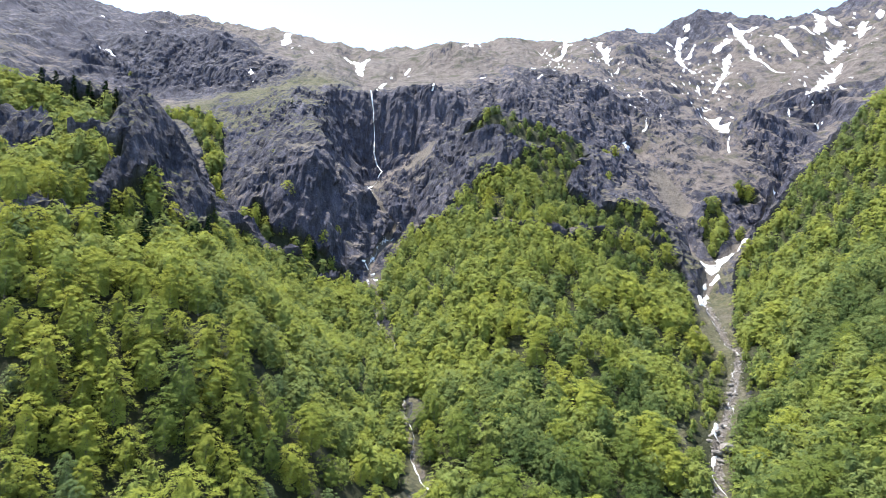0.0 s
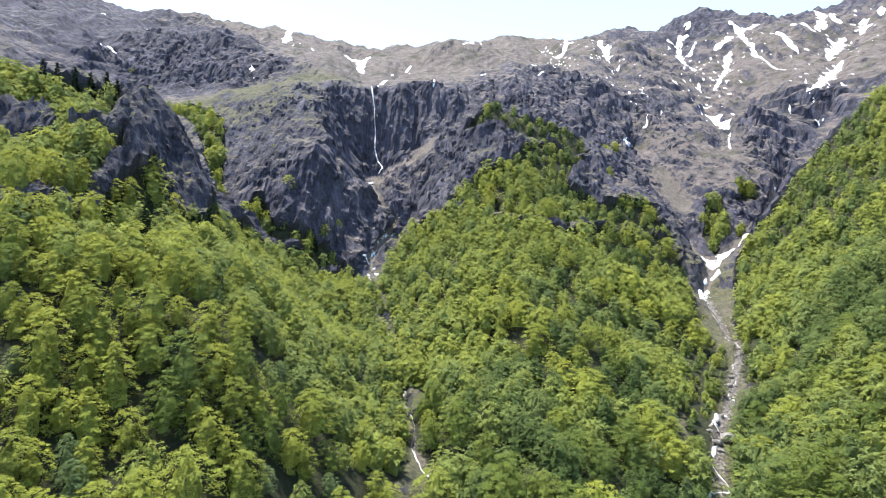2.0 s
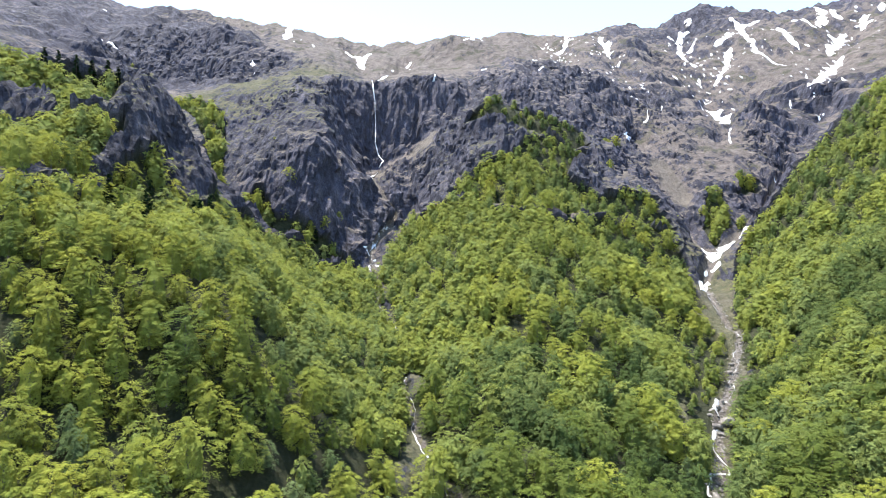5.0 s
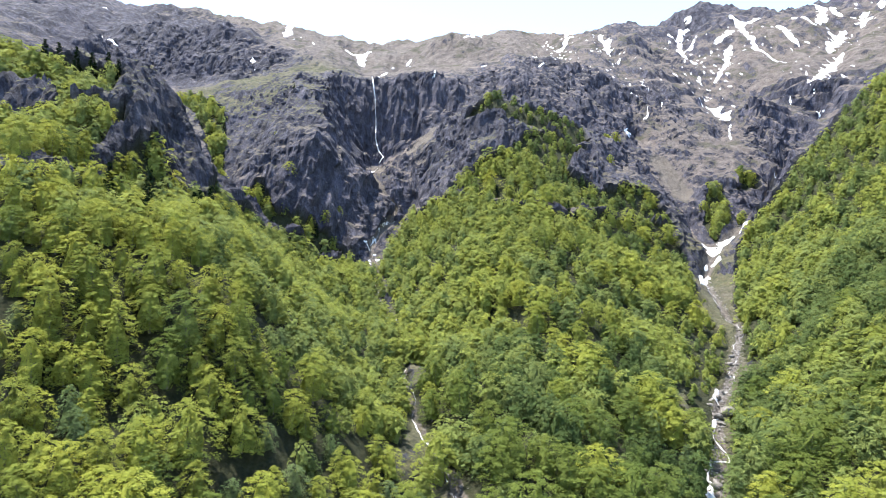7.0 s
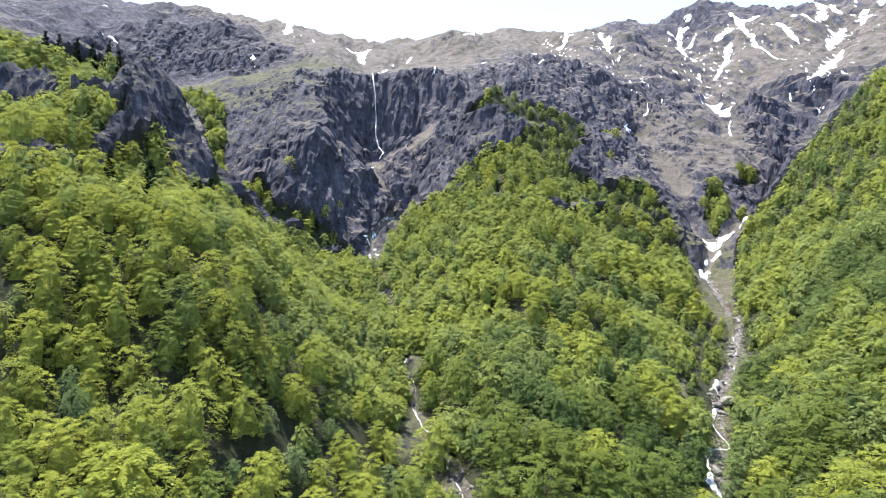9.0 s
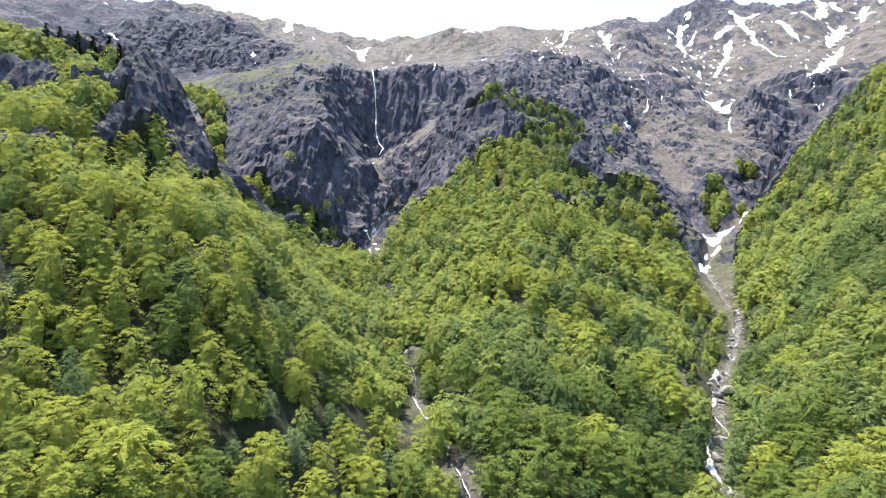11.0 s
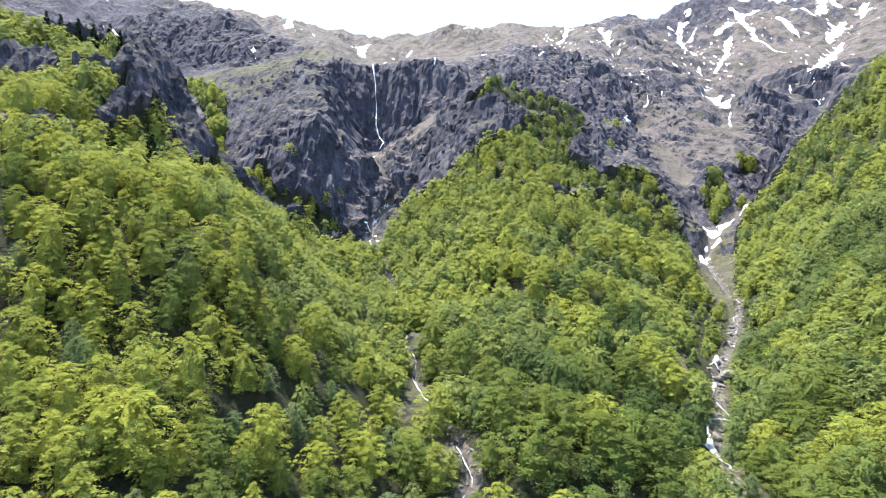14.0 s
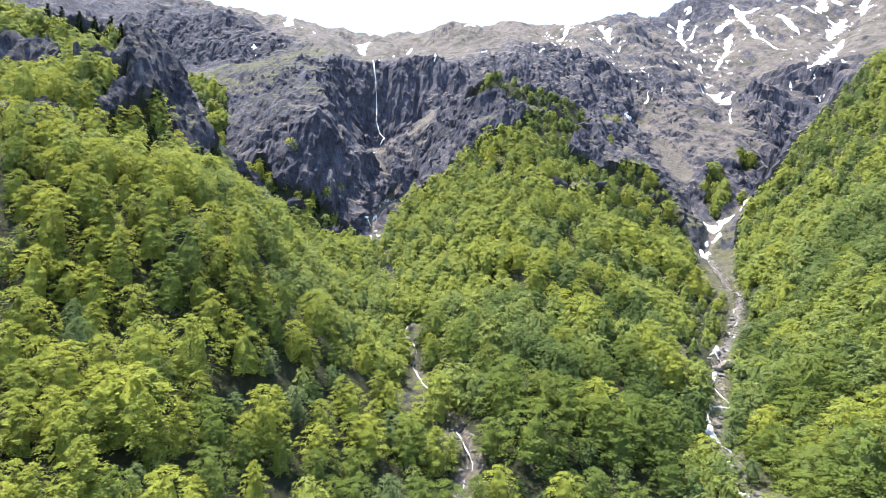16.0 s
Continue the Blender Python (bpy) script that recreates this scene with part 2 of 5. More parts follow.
# Break lines of the valley in metres: ridges, ledges, cliff edges, gully floors and slope shoulders.
LAND = {}
LAND["skyline"] = [(-609, 877, 568), (-525, 879, 506), (-439, 861, 462), (-365, 841, 476), (-331, 980, 503), (-271, 999, 505), (-212, 990, 492), (-153, 981, 477), (-65, 981, 478), (-13, 961, 482), (42, 962, 467), (116, 931, 482), (158, 941, 470), (258, 980, 496), (308, 989, 512), (346, 990, 481), (380, 979, 507), (423, 958, 526), (473, 958, 510), (565, 959, 488), (580, 939, 500), (627, 928, 514), (675, 898, 544), (795, 857, 558)]
LAND["left_face"] = [(-470, 623, 378), (-407, 586, 343), (-398, 625, 360), (-362, 645, 350), (-464, 760, 438), (-354, 704, 381), (-558, 738, 483), (-311, 713, 395), (-375, 780, 418)]
LAND["left_crag_top"] = [(-315, 665, 364), (-268, 657, 362), (-242, 654, 364), (-211, 638, 347), (-194, 627, 333)]
LAND["left_crag_base"] = [(-301, 589, 281), (-269, 594, 278), (-232, 599, 284), (-191, 580, 279), (-172, 550, 274)]
LAND["left_crag_mid"] = [(-293, 632, 323), (-251, 632, 329), (-202, 612, 318)]
LAND["left_terrace"] = [(-208, 501, 244), (-184, 501, 247), (-144, 530, 271), (-118, 550, 278), (-122, 482, 243), (-144, 627, 324), (-117, 628, 315), (-177, 608, 313), (-120, 863, 406), (-184, 783, 402), (-99, 628, 306)]
LAND["bowl"] = [(-65, 707, 345), (-53, 843, 413), (-69, 580, 280), (-50, 609, 293), (-18, 726, 354), (38, 614, 306), (-3, 580, 282), (25, 599, 295)]
LAND["cliff_top"] = [(-97, 503, 253), (-87, 521, 264), (-74, 531, 265), (-62, 531, 262), (-49, 537, 264), (-34, 541, 266), (-13, 547, 267), (-3, 551, 269)]
LAND["cliff_foot"] = [(-85, 494, 206), (-78, 500, 197), (-66, 508, 190), (-55, 510, 188), (-42, 515, 197), (-23, 524, 212), (-3, 533, 229), (-53, 495, 180), (-66, 495, 182), (-39, 503, 189)]
LAND["ledge"] = [(-80, 458, 171), (-69, 466, 171), (-58, 472, 171), (-43, 476, 174), (-30, 477, 186), (-14, 482, 201), (-5, 492, 212)]
LAND["lower_fall_top"] = [(-79, 414, 160), (-66, 421, 161), (-58, 438, 163)]
LAND["lower_fall_foot"] = [(-68, 391, 121), (-57, 391, 112), (-51, 411, 123), (-48, 443, 149)]
LAND["buttress"] = [(-97, 496, 249), (-97, 472, 232), (-95, 443, 213), (-88, 412, 191), (-90, 402, 176), (-98, 391, 159), (-89, 382, 135), (-76, 401, 147), (-120, 443, 211), (-120, 415, 183), (-142, 434, 202), (-163, 458, 220), (-153, 429, 193)]
LAND["left_rocks"] = [(-123, 389, 158), (-142, 410, 178), (-139, 381, 153), (-124, 369, 139), (-102, 379, 142), (-84, 378, 122), (-110, 370, 123)]
LAND["left_gully"] = [(-200, 472, 229), (-175, 433, 204), (-163, 414, 187), (-152, 395, 167), (-141, 376, 148), (-135, 367, 136)]
LAND["main_stream"] = [(-40, 444, 141), (-36, 439, 135), (-41, 418, 124), (-48, 404, 113), (-51, 397, 108), (-46, 389, 102), (-42, 365, 92), (-35, 325, 79), (-24, 292, 68), (-17, 252, 54), (-14, 217, 47), (-9, 197, 41), (2, 170, 33), (4, 155, 31)]
LAND["stream_right_bank"] = [(-28, 447, 150), (-35, 430, 125), (-20, 452, 148), (-3, 442, 155)]
LAND["knob_top"] = [(42, 473, 233), (24, 473, 224), (61, 477, 225), (79, 479, 218), (103, 484, 213)]
LAND["knob_face"] = [(7, 493, 218), (-3, 480, 193), (19, 464, 199), (49, 456, 199), (31, 445, 181), (6, 451, 174), (74, 450, 186), (92, 455, 183), (-11, 461, 171)]
LAND["knob_right"] = [(105, 473, 188), (128, 494, 203), (141, 500, 194), (148, 486, 177), (157, 477, 162)]
LAND["knob_foot"] = [(85, 422, 150), (110, 427, 147), (133, 437, 148), (151, 447, 151), (60, 417, 159)]
LAND["spur"] = [(5, 417, 145), (29, 412, 148), (41, 379, 135), (76, 380, 126), (100, 403, 133), (137, 423, 130), (157, 424, 120), (161, 409, 103)]
LAND["spur_slope"] = [(-10, 388, 113), (17, 334, 99), (61, 334, 108), (97, 340, 94), (108, 318, 82), (126, 331, 76), (-13, 306, 71), (22, 277, 77), (51, 254, 77), (27, 253, 58), (52, 221, 56), (70, 225, 52), (1, 216, 53), (8, 187, 49), (27, 167, 43), (74, 202, 41), (101, 257, 48)]
LAND["spur_toe"] = [(6, 183, 30), (18, 147, 31), (41, 161, 36), (56, 155, 29), (11, 143, 24), (26, 133, 25), (43, 139, 25), (69, 178, 33)]
LAND["knob_back"] = [(42, 533, 233), (73, 538, 229), (110, 543, 225), (143, 554, 215), (18, 552, 252)]
LAND["mid_crags"] = [(47, 628, 316), (72, 638, 327), (105, 633, 320), (133, 653, 330), (165, 668, 326), (259, 813, 425), (239, 775, 390)]
LAND["mid_crags_back"] = [(55, 688, 334), (89, 697, 343), (134, 707, 342), (176, 727, 346), (290, 883, 441)]
LAND["dark_hill"] = [(3, 745, 384), (21, 764, 396), (43, 755, 390), (23, 823, 413), (-4, 804, 403)]
LAND["left_crag_back"] = [(-338, 743, 385), (-296, 743, 403), (-267, 743, 385), (-229, 715, 374), (-200, 686, 351)]
LAND["right_stream"] = [(69, 155, 28), (75, 171, 29), (86, 191, 32), (96, 216, 37), (112, 243, 42), (127, 267, 50), (147, 302, 63), (158, 351, 73), (171, 404, 84), (187, 420, 96), (194, 438, 109), (187, 454, 114), (185, 474, 128), (219, 454, 118), (237, 469, 128), (264, 498, 140), (311, 547, 168), (313, 561, 181)]
LAND["right_stream_bank"] = [(135, 332, 66), (130, 302, 56), (98, 242, 49), (93, 223, 44), (77, 183, 34), (150, 292, 60)]
LAND["gully_cone"] = [(226, 498, 149), (240, 516, 176), (217, 497, 168), (206, 464, 127), (219, 464, 127)]
LAND["right_rocks"] = [(262, 521, 182), (187, 504, 160), (205, 507, 158), (190, 478, 133), (177, 516, 171), (191, 555, 204), (217, 584, 227), (239, 584, 227), (266, 594, 229), (239, 545, 197), (274, 555, 209), (285, 536, 190), (327, 565, 201), (183, 598, 228), (208, 612, 252), (165, 592, 246), (279, 527, 163)]
LAND["rock_head"] = [(314, 632, 266), (324, 617, 265), (356, 622, 260), (385, 633, 254), (294, 594, 229), (322, 584, 221), (350, 584, 221)]
LAND["snow_chute"] = [(314, 664, 262), (304, 691, 286), (306, 710, 305), (337, 749, 332), (383, 806, 382), (419, 863, 445), (358, 908, 437), (349, 845, 396), (313, 768, 346)]
LAND["right_upper"] = [(413, 776, 386), (393, 709, 325), (365, 719, 322), (407, 655, 301), (404, 642, 261), (480, 727, 360), (525, 804, 420), (549, 785, 412), (467, 669, 325), (428, 650, 299), (556, 746, 395), (478, 843, 436), (483, 649, 324), (451, 747, 367)]
LAND["centre_upper"] = [(64, 590, 292), (101, 609, 298), (138, 620, 290), (182, 650, 300), (222, 679, 309), (114, 562, 249), (154, 592, 258), (237, 651, 281), (248, 632, 263), (238, 864, 420), (166, 854, 413), (105, 766, 375), (272, 805, 390), (76, 843, 425), (174, 747, 361)]
LAND["right_rim"] = [(322, 433, 233), (310, 434, 221), (289, 427, 206), (282, 435, 190), (266, 441, 177), (247, 427, 153), (229, 418, 132), (223, 429, 121)]
LAND["right_cliff"] = [(284, 420, 193), (276, 424, 180)]
LAND["right_slope"] = [(254, 367, 149), (224, 359, 120), (184, 321, 91), (185, 371, 83), (160, 321, 64), (184, 275, 94), (153, 230, 72), (151, 256, 62), (127, 242, 45), (145, 201, 65), (124, 202, 49), (111, 218, 36), (91, 188, 25), (99, 175, 35), (105, 163, 41), (91, 153, 31), (79, 153, 26), (121, 174, 44), (205, 279, 102)]
LAND["right_near"] = [(102, 142, 39), (86, 120, 36), (82, 125, 30), (75, 133, 24), (120, 142, 49), (234, 260, 100)]
LAND["left_crest"] = [(-115, 166, 111), (-110, 178, 113), (-111, 204, 116), (-107, 233, 115), (-99, 246, 109), (-102, 288, 106), (-92, 309, 97), (-78, 369, 98), (-64, 387, 99)]
LAND["left_crest_low"] = [(-101, 213, 112), (-97, 228, 110), (-93, 240, 106)]
LAND["left_slope"] = [(-96, 149, 98), (-96, 173, 101), (-73, 159, 91), (-60, 165, 88), (-61, 214, 90), (-47, 206, 76), (-57, 330, 82), (-47, 301, 65), (-31, 241, 58), (-34, 221, 55), (-38, 179, 56), (-25, 217, 48), (-22, 162, 46), (-86, 134, 82), (-59, 138, 68), (-48, 144, 68), (-35, 143, 47), (-13, 158, 37), (-79, 123, 65), (-67, 127, 60), (-50, 121, 53), (-61, 101, 50), (-50, 103, 48), (-43, 114, 40), (-35, 127, 41), (-24, 140, 39), (-13, 148, 29), (-4, 163, 25), (-99, 120, 76), (-83, 101, 57)]
LAND["left_near"] = [(-65, 89, 45), (-50, 86, 41), (-35, 100, 35), (-19, 125, 27)]
LAND["left_outcrop"] = [(-118, 204, 134), (-114, 213, 143), (-112, 225, 137), (-109, 237, 128), (-114, 267, 145), (-104, 270, 127), (-119, 264, 154), (-126, 259, 166), (-133, 257, 178), (-129, 259, 173), (-129, 242, 161), (-126, 214, 145), (-107, 259, 134)]
LAND["left_shelf"] = [(-144, 249, 170), (-157, 247, 171), (-178, 250, 180), (-146, 231, 154), (-155, 221, 146), (-136, 210, 138), (-143, 202, 132), (-207, 244, 177), (-157, 187, 129)]
LAND["left_outcrop_back"] = [(-168, 324, 193), (-214, 353, 210), (-258, 372, 220), (-145, 336, 164), (-324, 392, 231)]
LAND["around"] = [(-160, 40, 90), (-110, 0, 70), (-60, 20, 30), (0, 60, -5), (60, 40, -5), (110, 60, 25), (160, 80, 70), (0, -60, -25), (-120, -120, 60), (120, -100, 40), (0, -300, -90), (-300, -300, 120), (300, -300, 120), (-350, 100, 260), (350, 150, 260), (-500, 400, 360), (560, 350, 330), (0, -1200, -250), (-900, -900, 200), (900, -900, 200), (-1400, 300, 450), (1400, 300, 450), (0, 1500, 420), (-900, 1400, 420), (900, 1400, 420)]

# Woods in plan: outlines, with the size of the trees and how close they stand.
WOODS = {}
WOODS["left_slope"] = ([(-131, 148), (-117, 168), (-111, 180), (-112, 205), (-107, 234), (-102, 248), (-96, 260), (-74, 235), (-51, 206), (-31, 181), (-15, 167), (-4, 158), (2, 148), (0, 100), (-30, 78), (-58, 60), (-118, 90), (-150, 140)], 6.6, 13.2, "near")
WOODS["left_gully"] = ([(-101, 250), (-108, 285), (-113, 318), (-113, 348), (-97, 364), (-78, 367), (-59, 381), (-45, 370), (-34, 330), (-23, 292), (-15, 254), (-12, 220), (-11, 192), (-14, 172), (-31, 177), (-50, 201), (-72, 230), (-94, 254)], 5.2, 8.5, "mid")
WOODS["spur_low"] = ([(-7, 197), (-13, 217), (1, 226), (27, 251), (50, 250), (63, 246), (80, 237), (82, 207), (77, 181), (66, 153), (56, 108), (30, 104), (12, 118), (8, 140)], 6.9, 12.4, "near")
WOODS["spur_mid"] = ([(-15, 247), (-23, 296), (-34, 345), (-40, 372), (-33, 409), (-22, 423), (5, 417), (24, 397), (40, 373), (75, 373), (102, 398), (135, 418), (157, 424), (161, 409), (148, 361), (114, 287), (87, 224), (78, 230), (61, 239), (48, 242), (26, 245), (1, 221)], 6.4, 10.0, "mid")
WOODS["right_slope"] = ([(257, 328), (200, 299), (146, 256), (131, 257), (111, 228), (88, 188), (76, 161), (70, 105), (73, 80), (118, 118), (165, 200), (250, 300)], 7.0, 12.8, "near")
WOODS["right_upper"] = ([(351, 443), (329, 443), (308, 436), (284, 436), (264, 442), (243, 427), (226, 431), (206, 420), (168, 351), (147, 292), (128, 252), (144, 251), (196, 293), (253, 322)], 6.6, 10.5, "mid")
WOODS["left_shelf"] = ([(-213, 246), (-180, 252), (-145, 253), (-138, 255), (-131, 241), (-131, 224), (-140, 218), (-151, 231), (-165, 226), (-190, 221)], 5.5, 11.0, "mid")
WOODS["left_bank"] = ([(-140, 163), (-121, 175), (-116, 192), (-117, 210), (-126, 222), (-142, 218), (-154, 211), (-169, 197)], 6.0, 9.0, "mid")
WOODS["left_shelf_low"] = ([(-161, 192), (-141, 197), (-138, 203), (-126, 213), (-115, 216), (-114, 210), (-127, 201), (-136, 192), (-149, 177)], 6.0, 10.0, "mid")
WOODS["knob_top"] = ([(20, 471), (43, 478), (76, 485), (111, 491), (113, 478), (77, 464), (50, 464), (28, 466)], 6.5, 8.5, "far")
WOODS["knob_side"] = ([(14, 428), (48, 441), (69, 458), (95, 470), (110, 473), (97, 451), (87, 432), (65, 422), (37, 417)], 6.5, 9.0, "far")
WOODS["spur_top"] = ([(4, 425), (18, 428), (45, 421), (66, 427), (89, 433), (90, 422), (77, 383), (41, 385), (24, 402)], 6.2, 9.0, "mid")
WOODS["spur_right"] = ([(87, 431), (110, 427), (134, 439), (153, 448), (162, 428), (135, 418), (99, 398), (77, 382)], 6.2, 9.0, "mid")
WOODS["knob_edge"] = ([(129, 496), (149, 501), (143, 491), (127, 490)], 6.5, 10.0, "far")
WOODS["gully_trees"] = ([(-218, 462), (-207, 481), (-169, 455), (-153, 419), (-141, 381), (-136, 367), (-150, 381), (-181, 434)], 7.5, 10.0, "far")
WOODS["rock_foot"] = ([(-128, 366), (-119, 382), (-109, 377), (-104, 372), (-94, 374), (-81, 380), (-70, 382), (-62, 385), (-78, 369), (-105, 364)], 7.0, 10.5, "far")
WOODS["sparse_bank"] = ([(129, 332), (140, 332), (138, 294), (121, 263), (103, 235), (83, 190), (77, 183), (86, 218), (97, 252)], 4.2, 4.5, "far")
WOODS["sparse_far_bank"] = ([(160, 326), (152, 292), (138, 264), (130, 261), (140, 287)], 4.2, 4.0, "far")
WOODS["sparse_gully"] = ([(152, 371), (150, 346), (135, 332), (139, 351)], 4.0, 3.5, "far")
WOODS["cone_trees"] = ([(217, 497), (233, 507), (221, 469), (201, 447), (202, 469)], 6.0, 10.0, "far")
WOODS["head_trees"] = ([(251, 518), (268, 522), (264, 512), (246, 509)], 6.0, 11.0, "far")
WOODS["low_trees"] = ([(230, 476), (249, 488), (246, 479), (230, 469)], 6.0, 8.0, "far")

# Gullies cut into the upper mountain, in plan.
GULLIES = {}
GULLIES["gully_a"] = [(549, 812), (492, 760), (470, 714), (406, 659), (402, 649), (400, 636)]
GULLIES["gully_b"] = [(414, 854), (394, 825), (337, 743), (307, 712), (293, 620), (277, 584), (273, 542)]
GULLIES["gully_c"] = [(384, 923), (346, 870), (343, 804), (323, 748)]
GULLIES["gully_d"] = [(439, 878), (428, 813), (423, 736)]
GULLIES["gully_e"] = [(140, 915), (166, 860), (128, 627)]
GULLIES["gully_f"] = [(246, 933), (214, 777), (219, 745), (201, 648)]
GULLIES["gully_g"] = [(-151, 905), (-99, 718), (-62, 536)]
GULLIES["gully_h"] = [(-41, 757), (-61, 667), (-61, 537)]
GULLIES["gully_i"] = [(-198, 617), (-184, 586)]
GULLIES["gully_j"] = [(-434, 700), (-338, 613), (-300, 588)]
GULLIES["gully_k"] = [(586, 824), (561, 796), (512, 752)]

# Stream beds in plan.
BEDS = {}
BEDS["upper_stream"] = ([(-53, 495), (-58, 472), (-47, 447), (-36, 439), (-41, 418), (-51, 397), (-46, 389), (-42, 365)], 3.0)
BEDS["main_stream"] = ([(-42, 365), (-35, 325), (-24, 292), (-17, 252), (-14, 217), (-9, 197), (0, 177)], 0.9)
BEDS["main_stream_low"] = ([(0, 177), (3, 168), (5, 155), (8, 147), (4, 141), (3, 135), (4, 110), (8, 60)], 1.9)
BEDS["scree_chute"] = ([(194, 543), (196, 528), (198, 515), (200, 503)], 10.0)
BEDS["talus"] = ([(-50, 482), (-44, 486), (-28, 484), (-14, 486), (-7, 495), (0, 505)], 6.0)
BEDS["snow_gully"] = ([(313, 561), (311, 547), (264, 498), (237, 469), (219, 454), (194, 438), (179, 413), (171, 404)], 5.0)
BEDS["right_stream"] = ([(171, 404), (158, 351), (147, 302), (127, 267), (112, 243)], 1.7)
BEDS["right_stream_low"] = ([(112, 243), (96, 216), (86, 191), (76, 174), (73, 162), (67, 139), (62, 115), (50, 60)], 1.9)
BEDS["left_branch"] = ([(185, 474), (187, 454), (194, 438)], 5.0)


def inside(x, y, ring):
    """Which plan points lie within an outline."""
    hit = np.zeros(np.shape(x), bool)
    for (x0, y0), (x1, y1) in zip(ring, ring[1:] + ring[:1]):
        if y0 != y1:
            hit ^= ((y0 > y) != (y1 > y)) & (x < (x1 - x0) * (y - y0) / (y1 - y0) + x0)
    return hit


def line_distance(x, y, line):
    """The plan distance to a polyline."""
    best = np.full(np.shape(x), 1e9)
    for (x0, y0), (x1, y1) in zip(line, line[1:]):
        dx, dy = x1 - x0, y1 - y0
        s = np.clip(((x - x0) * dx + (y - y0) * dy) / (dx * dx + dy * dy + 1e-9), 0, 1)
        best = np.minimum(best, np.hypot(x - x0 - s * dx, y - y0 - s * dy))
    return best


KNOTS = np.array([p for line in LAND.values() for p in line], float)


def solve_land():
    """A taut sheet over the break lines."""
    xy = KNOTS[:, :2]
    r = np.hypot(xy[:, None, 0] - xy[None, :, 0], xy[:, None, 1] - xy[None, :, 1])
    n = len(xy)
    a = np.zeros((n + 3, n + 3))
    a[:n, :n] = -np.sqrt(r * r + 9.0) + np.eye(n) * 4.0
    a[:n, n:] = np.c_[np.ones(n), xy]
    a[n:, :n] = a[:n, n:].T
    return np.linalg.solve(a, np.r_[KNOTS[:, 2], 0, 0, 0])


SHEET = solve_land()


def smooth_height(x, y):
    x, y = np.asarray(x, float), np.asarray(y, float)
    n = len(KNOTS)
    out = SHEET[n] + SHEET[n + 1] * x + SHEET[n + 2] * y
    for (kx, ky, _), w in zip(KNOTS, SHEET[:n]):
        out = out - w * np.sqrt((x - kx) ** 2 + (y - ky) ** 2 + 9.0)
    return out


def slope(x, y, d=4.0):
    gx = (smooth_height(x + d, y) - smooth_height(x - d, y)) / (2 * d)
    gy = (smooth_height(x, y + d) - smooth_height(x, y - d)) / (2 * d)
    return gx, gy


def wooded(x, y):
    w = np.zeros(np.shape(x))
    for ring, *_ in WOODS.values():
        w = np.maximum(w, inside(x, y, ring))
    return w


def bedded(x, y):
    w = np.zeros(np.shape(x))
    for line, width in BEDS.values():
        w = np.maximum(w, np.clip(1.4 - line_distance(x, y, line) / width, 0, 1))
    return w


# Land cover in plan: centre, reach, and how much turf lies between the rocks.
COVER = [(-165, 528, 34, 0.95), (-125, 560, 34, 0.9), (-110, 610, 45, 0.8), (-205, 490, 26, 0.8), (-40, 800, 190, 1.1), (60, 900, 220, 1.0), (-250, 930, 160, 1.0), (300, 780, 150, 0.75), (430, 760, 160, 0.85), (540, 780, 120, 0.8), (250, 560, 70, 0.75), (192, 528, 26, 1.0), (215, 590, 45, 0.9), (300, 620, 60, 0.8), (140, 310, 60, 1.1), (100, 240, 40, 1.1), (170, 400, 50, 0.7), (-30, 480, 30, 0.7), (-125, 250, 60, 0.62), (-150, 470, 45, 0.6), (70, 470, 60, 0.5), (0, 0, 160, 1.0)]
MEADOWS = [(-165, 525, 60), (-150, 470, 60), (-120, 460, 40), (60, 470, 60), (-120, 560, 50), (-130, 250, 60), (140, 310, 60), (100, 240, 50), (170, 400, 40), (0, 100, 200)]


def covered(x, y):
    """The share of turf on open ground."""
    w = 0.40 - 0.26 * np.clip((-190 - x) / 60, 0, 1) * np.clip((y - 520) / 60, 0, 1)
    for cx, cy, r, v in COVER:
        k = np.clip(1.5 - np.hypot(x - cx, y - cy) / r, 0, 1)
        w = np.maximum(w, v * k)
    return w


def green_turf(x, y):
    w = np.zeros(np.shape(x))
    for cx, cy, r in MEADOWS:
        w = np.maximum(w, np.clip(1.5 - np.hypot(x - cx, y - cy) / r, 0, 1))
    return 0.75 * w


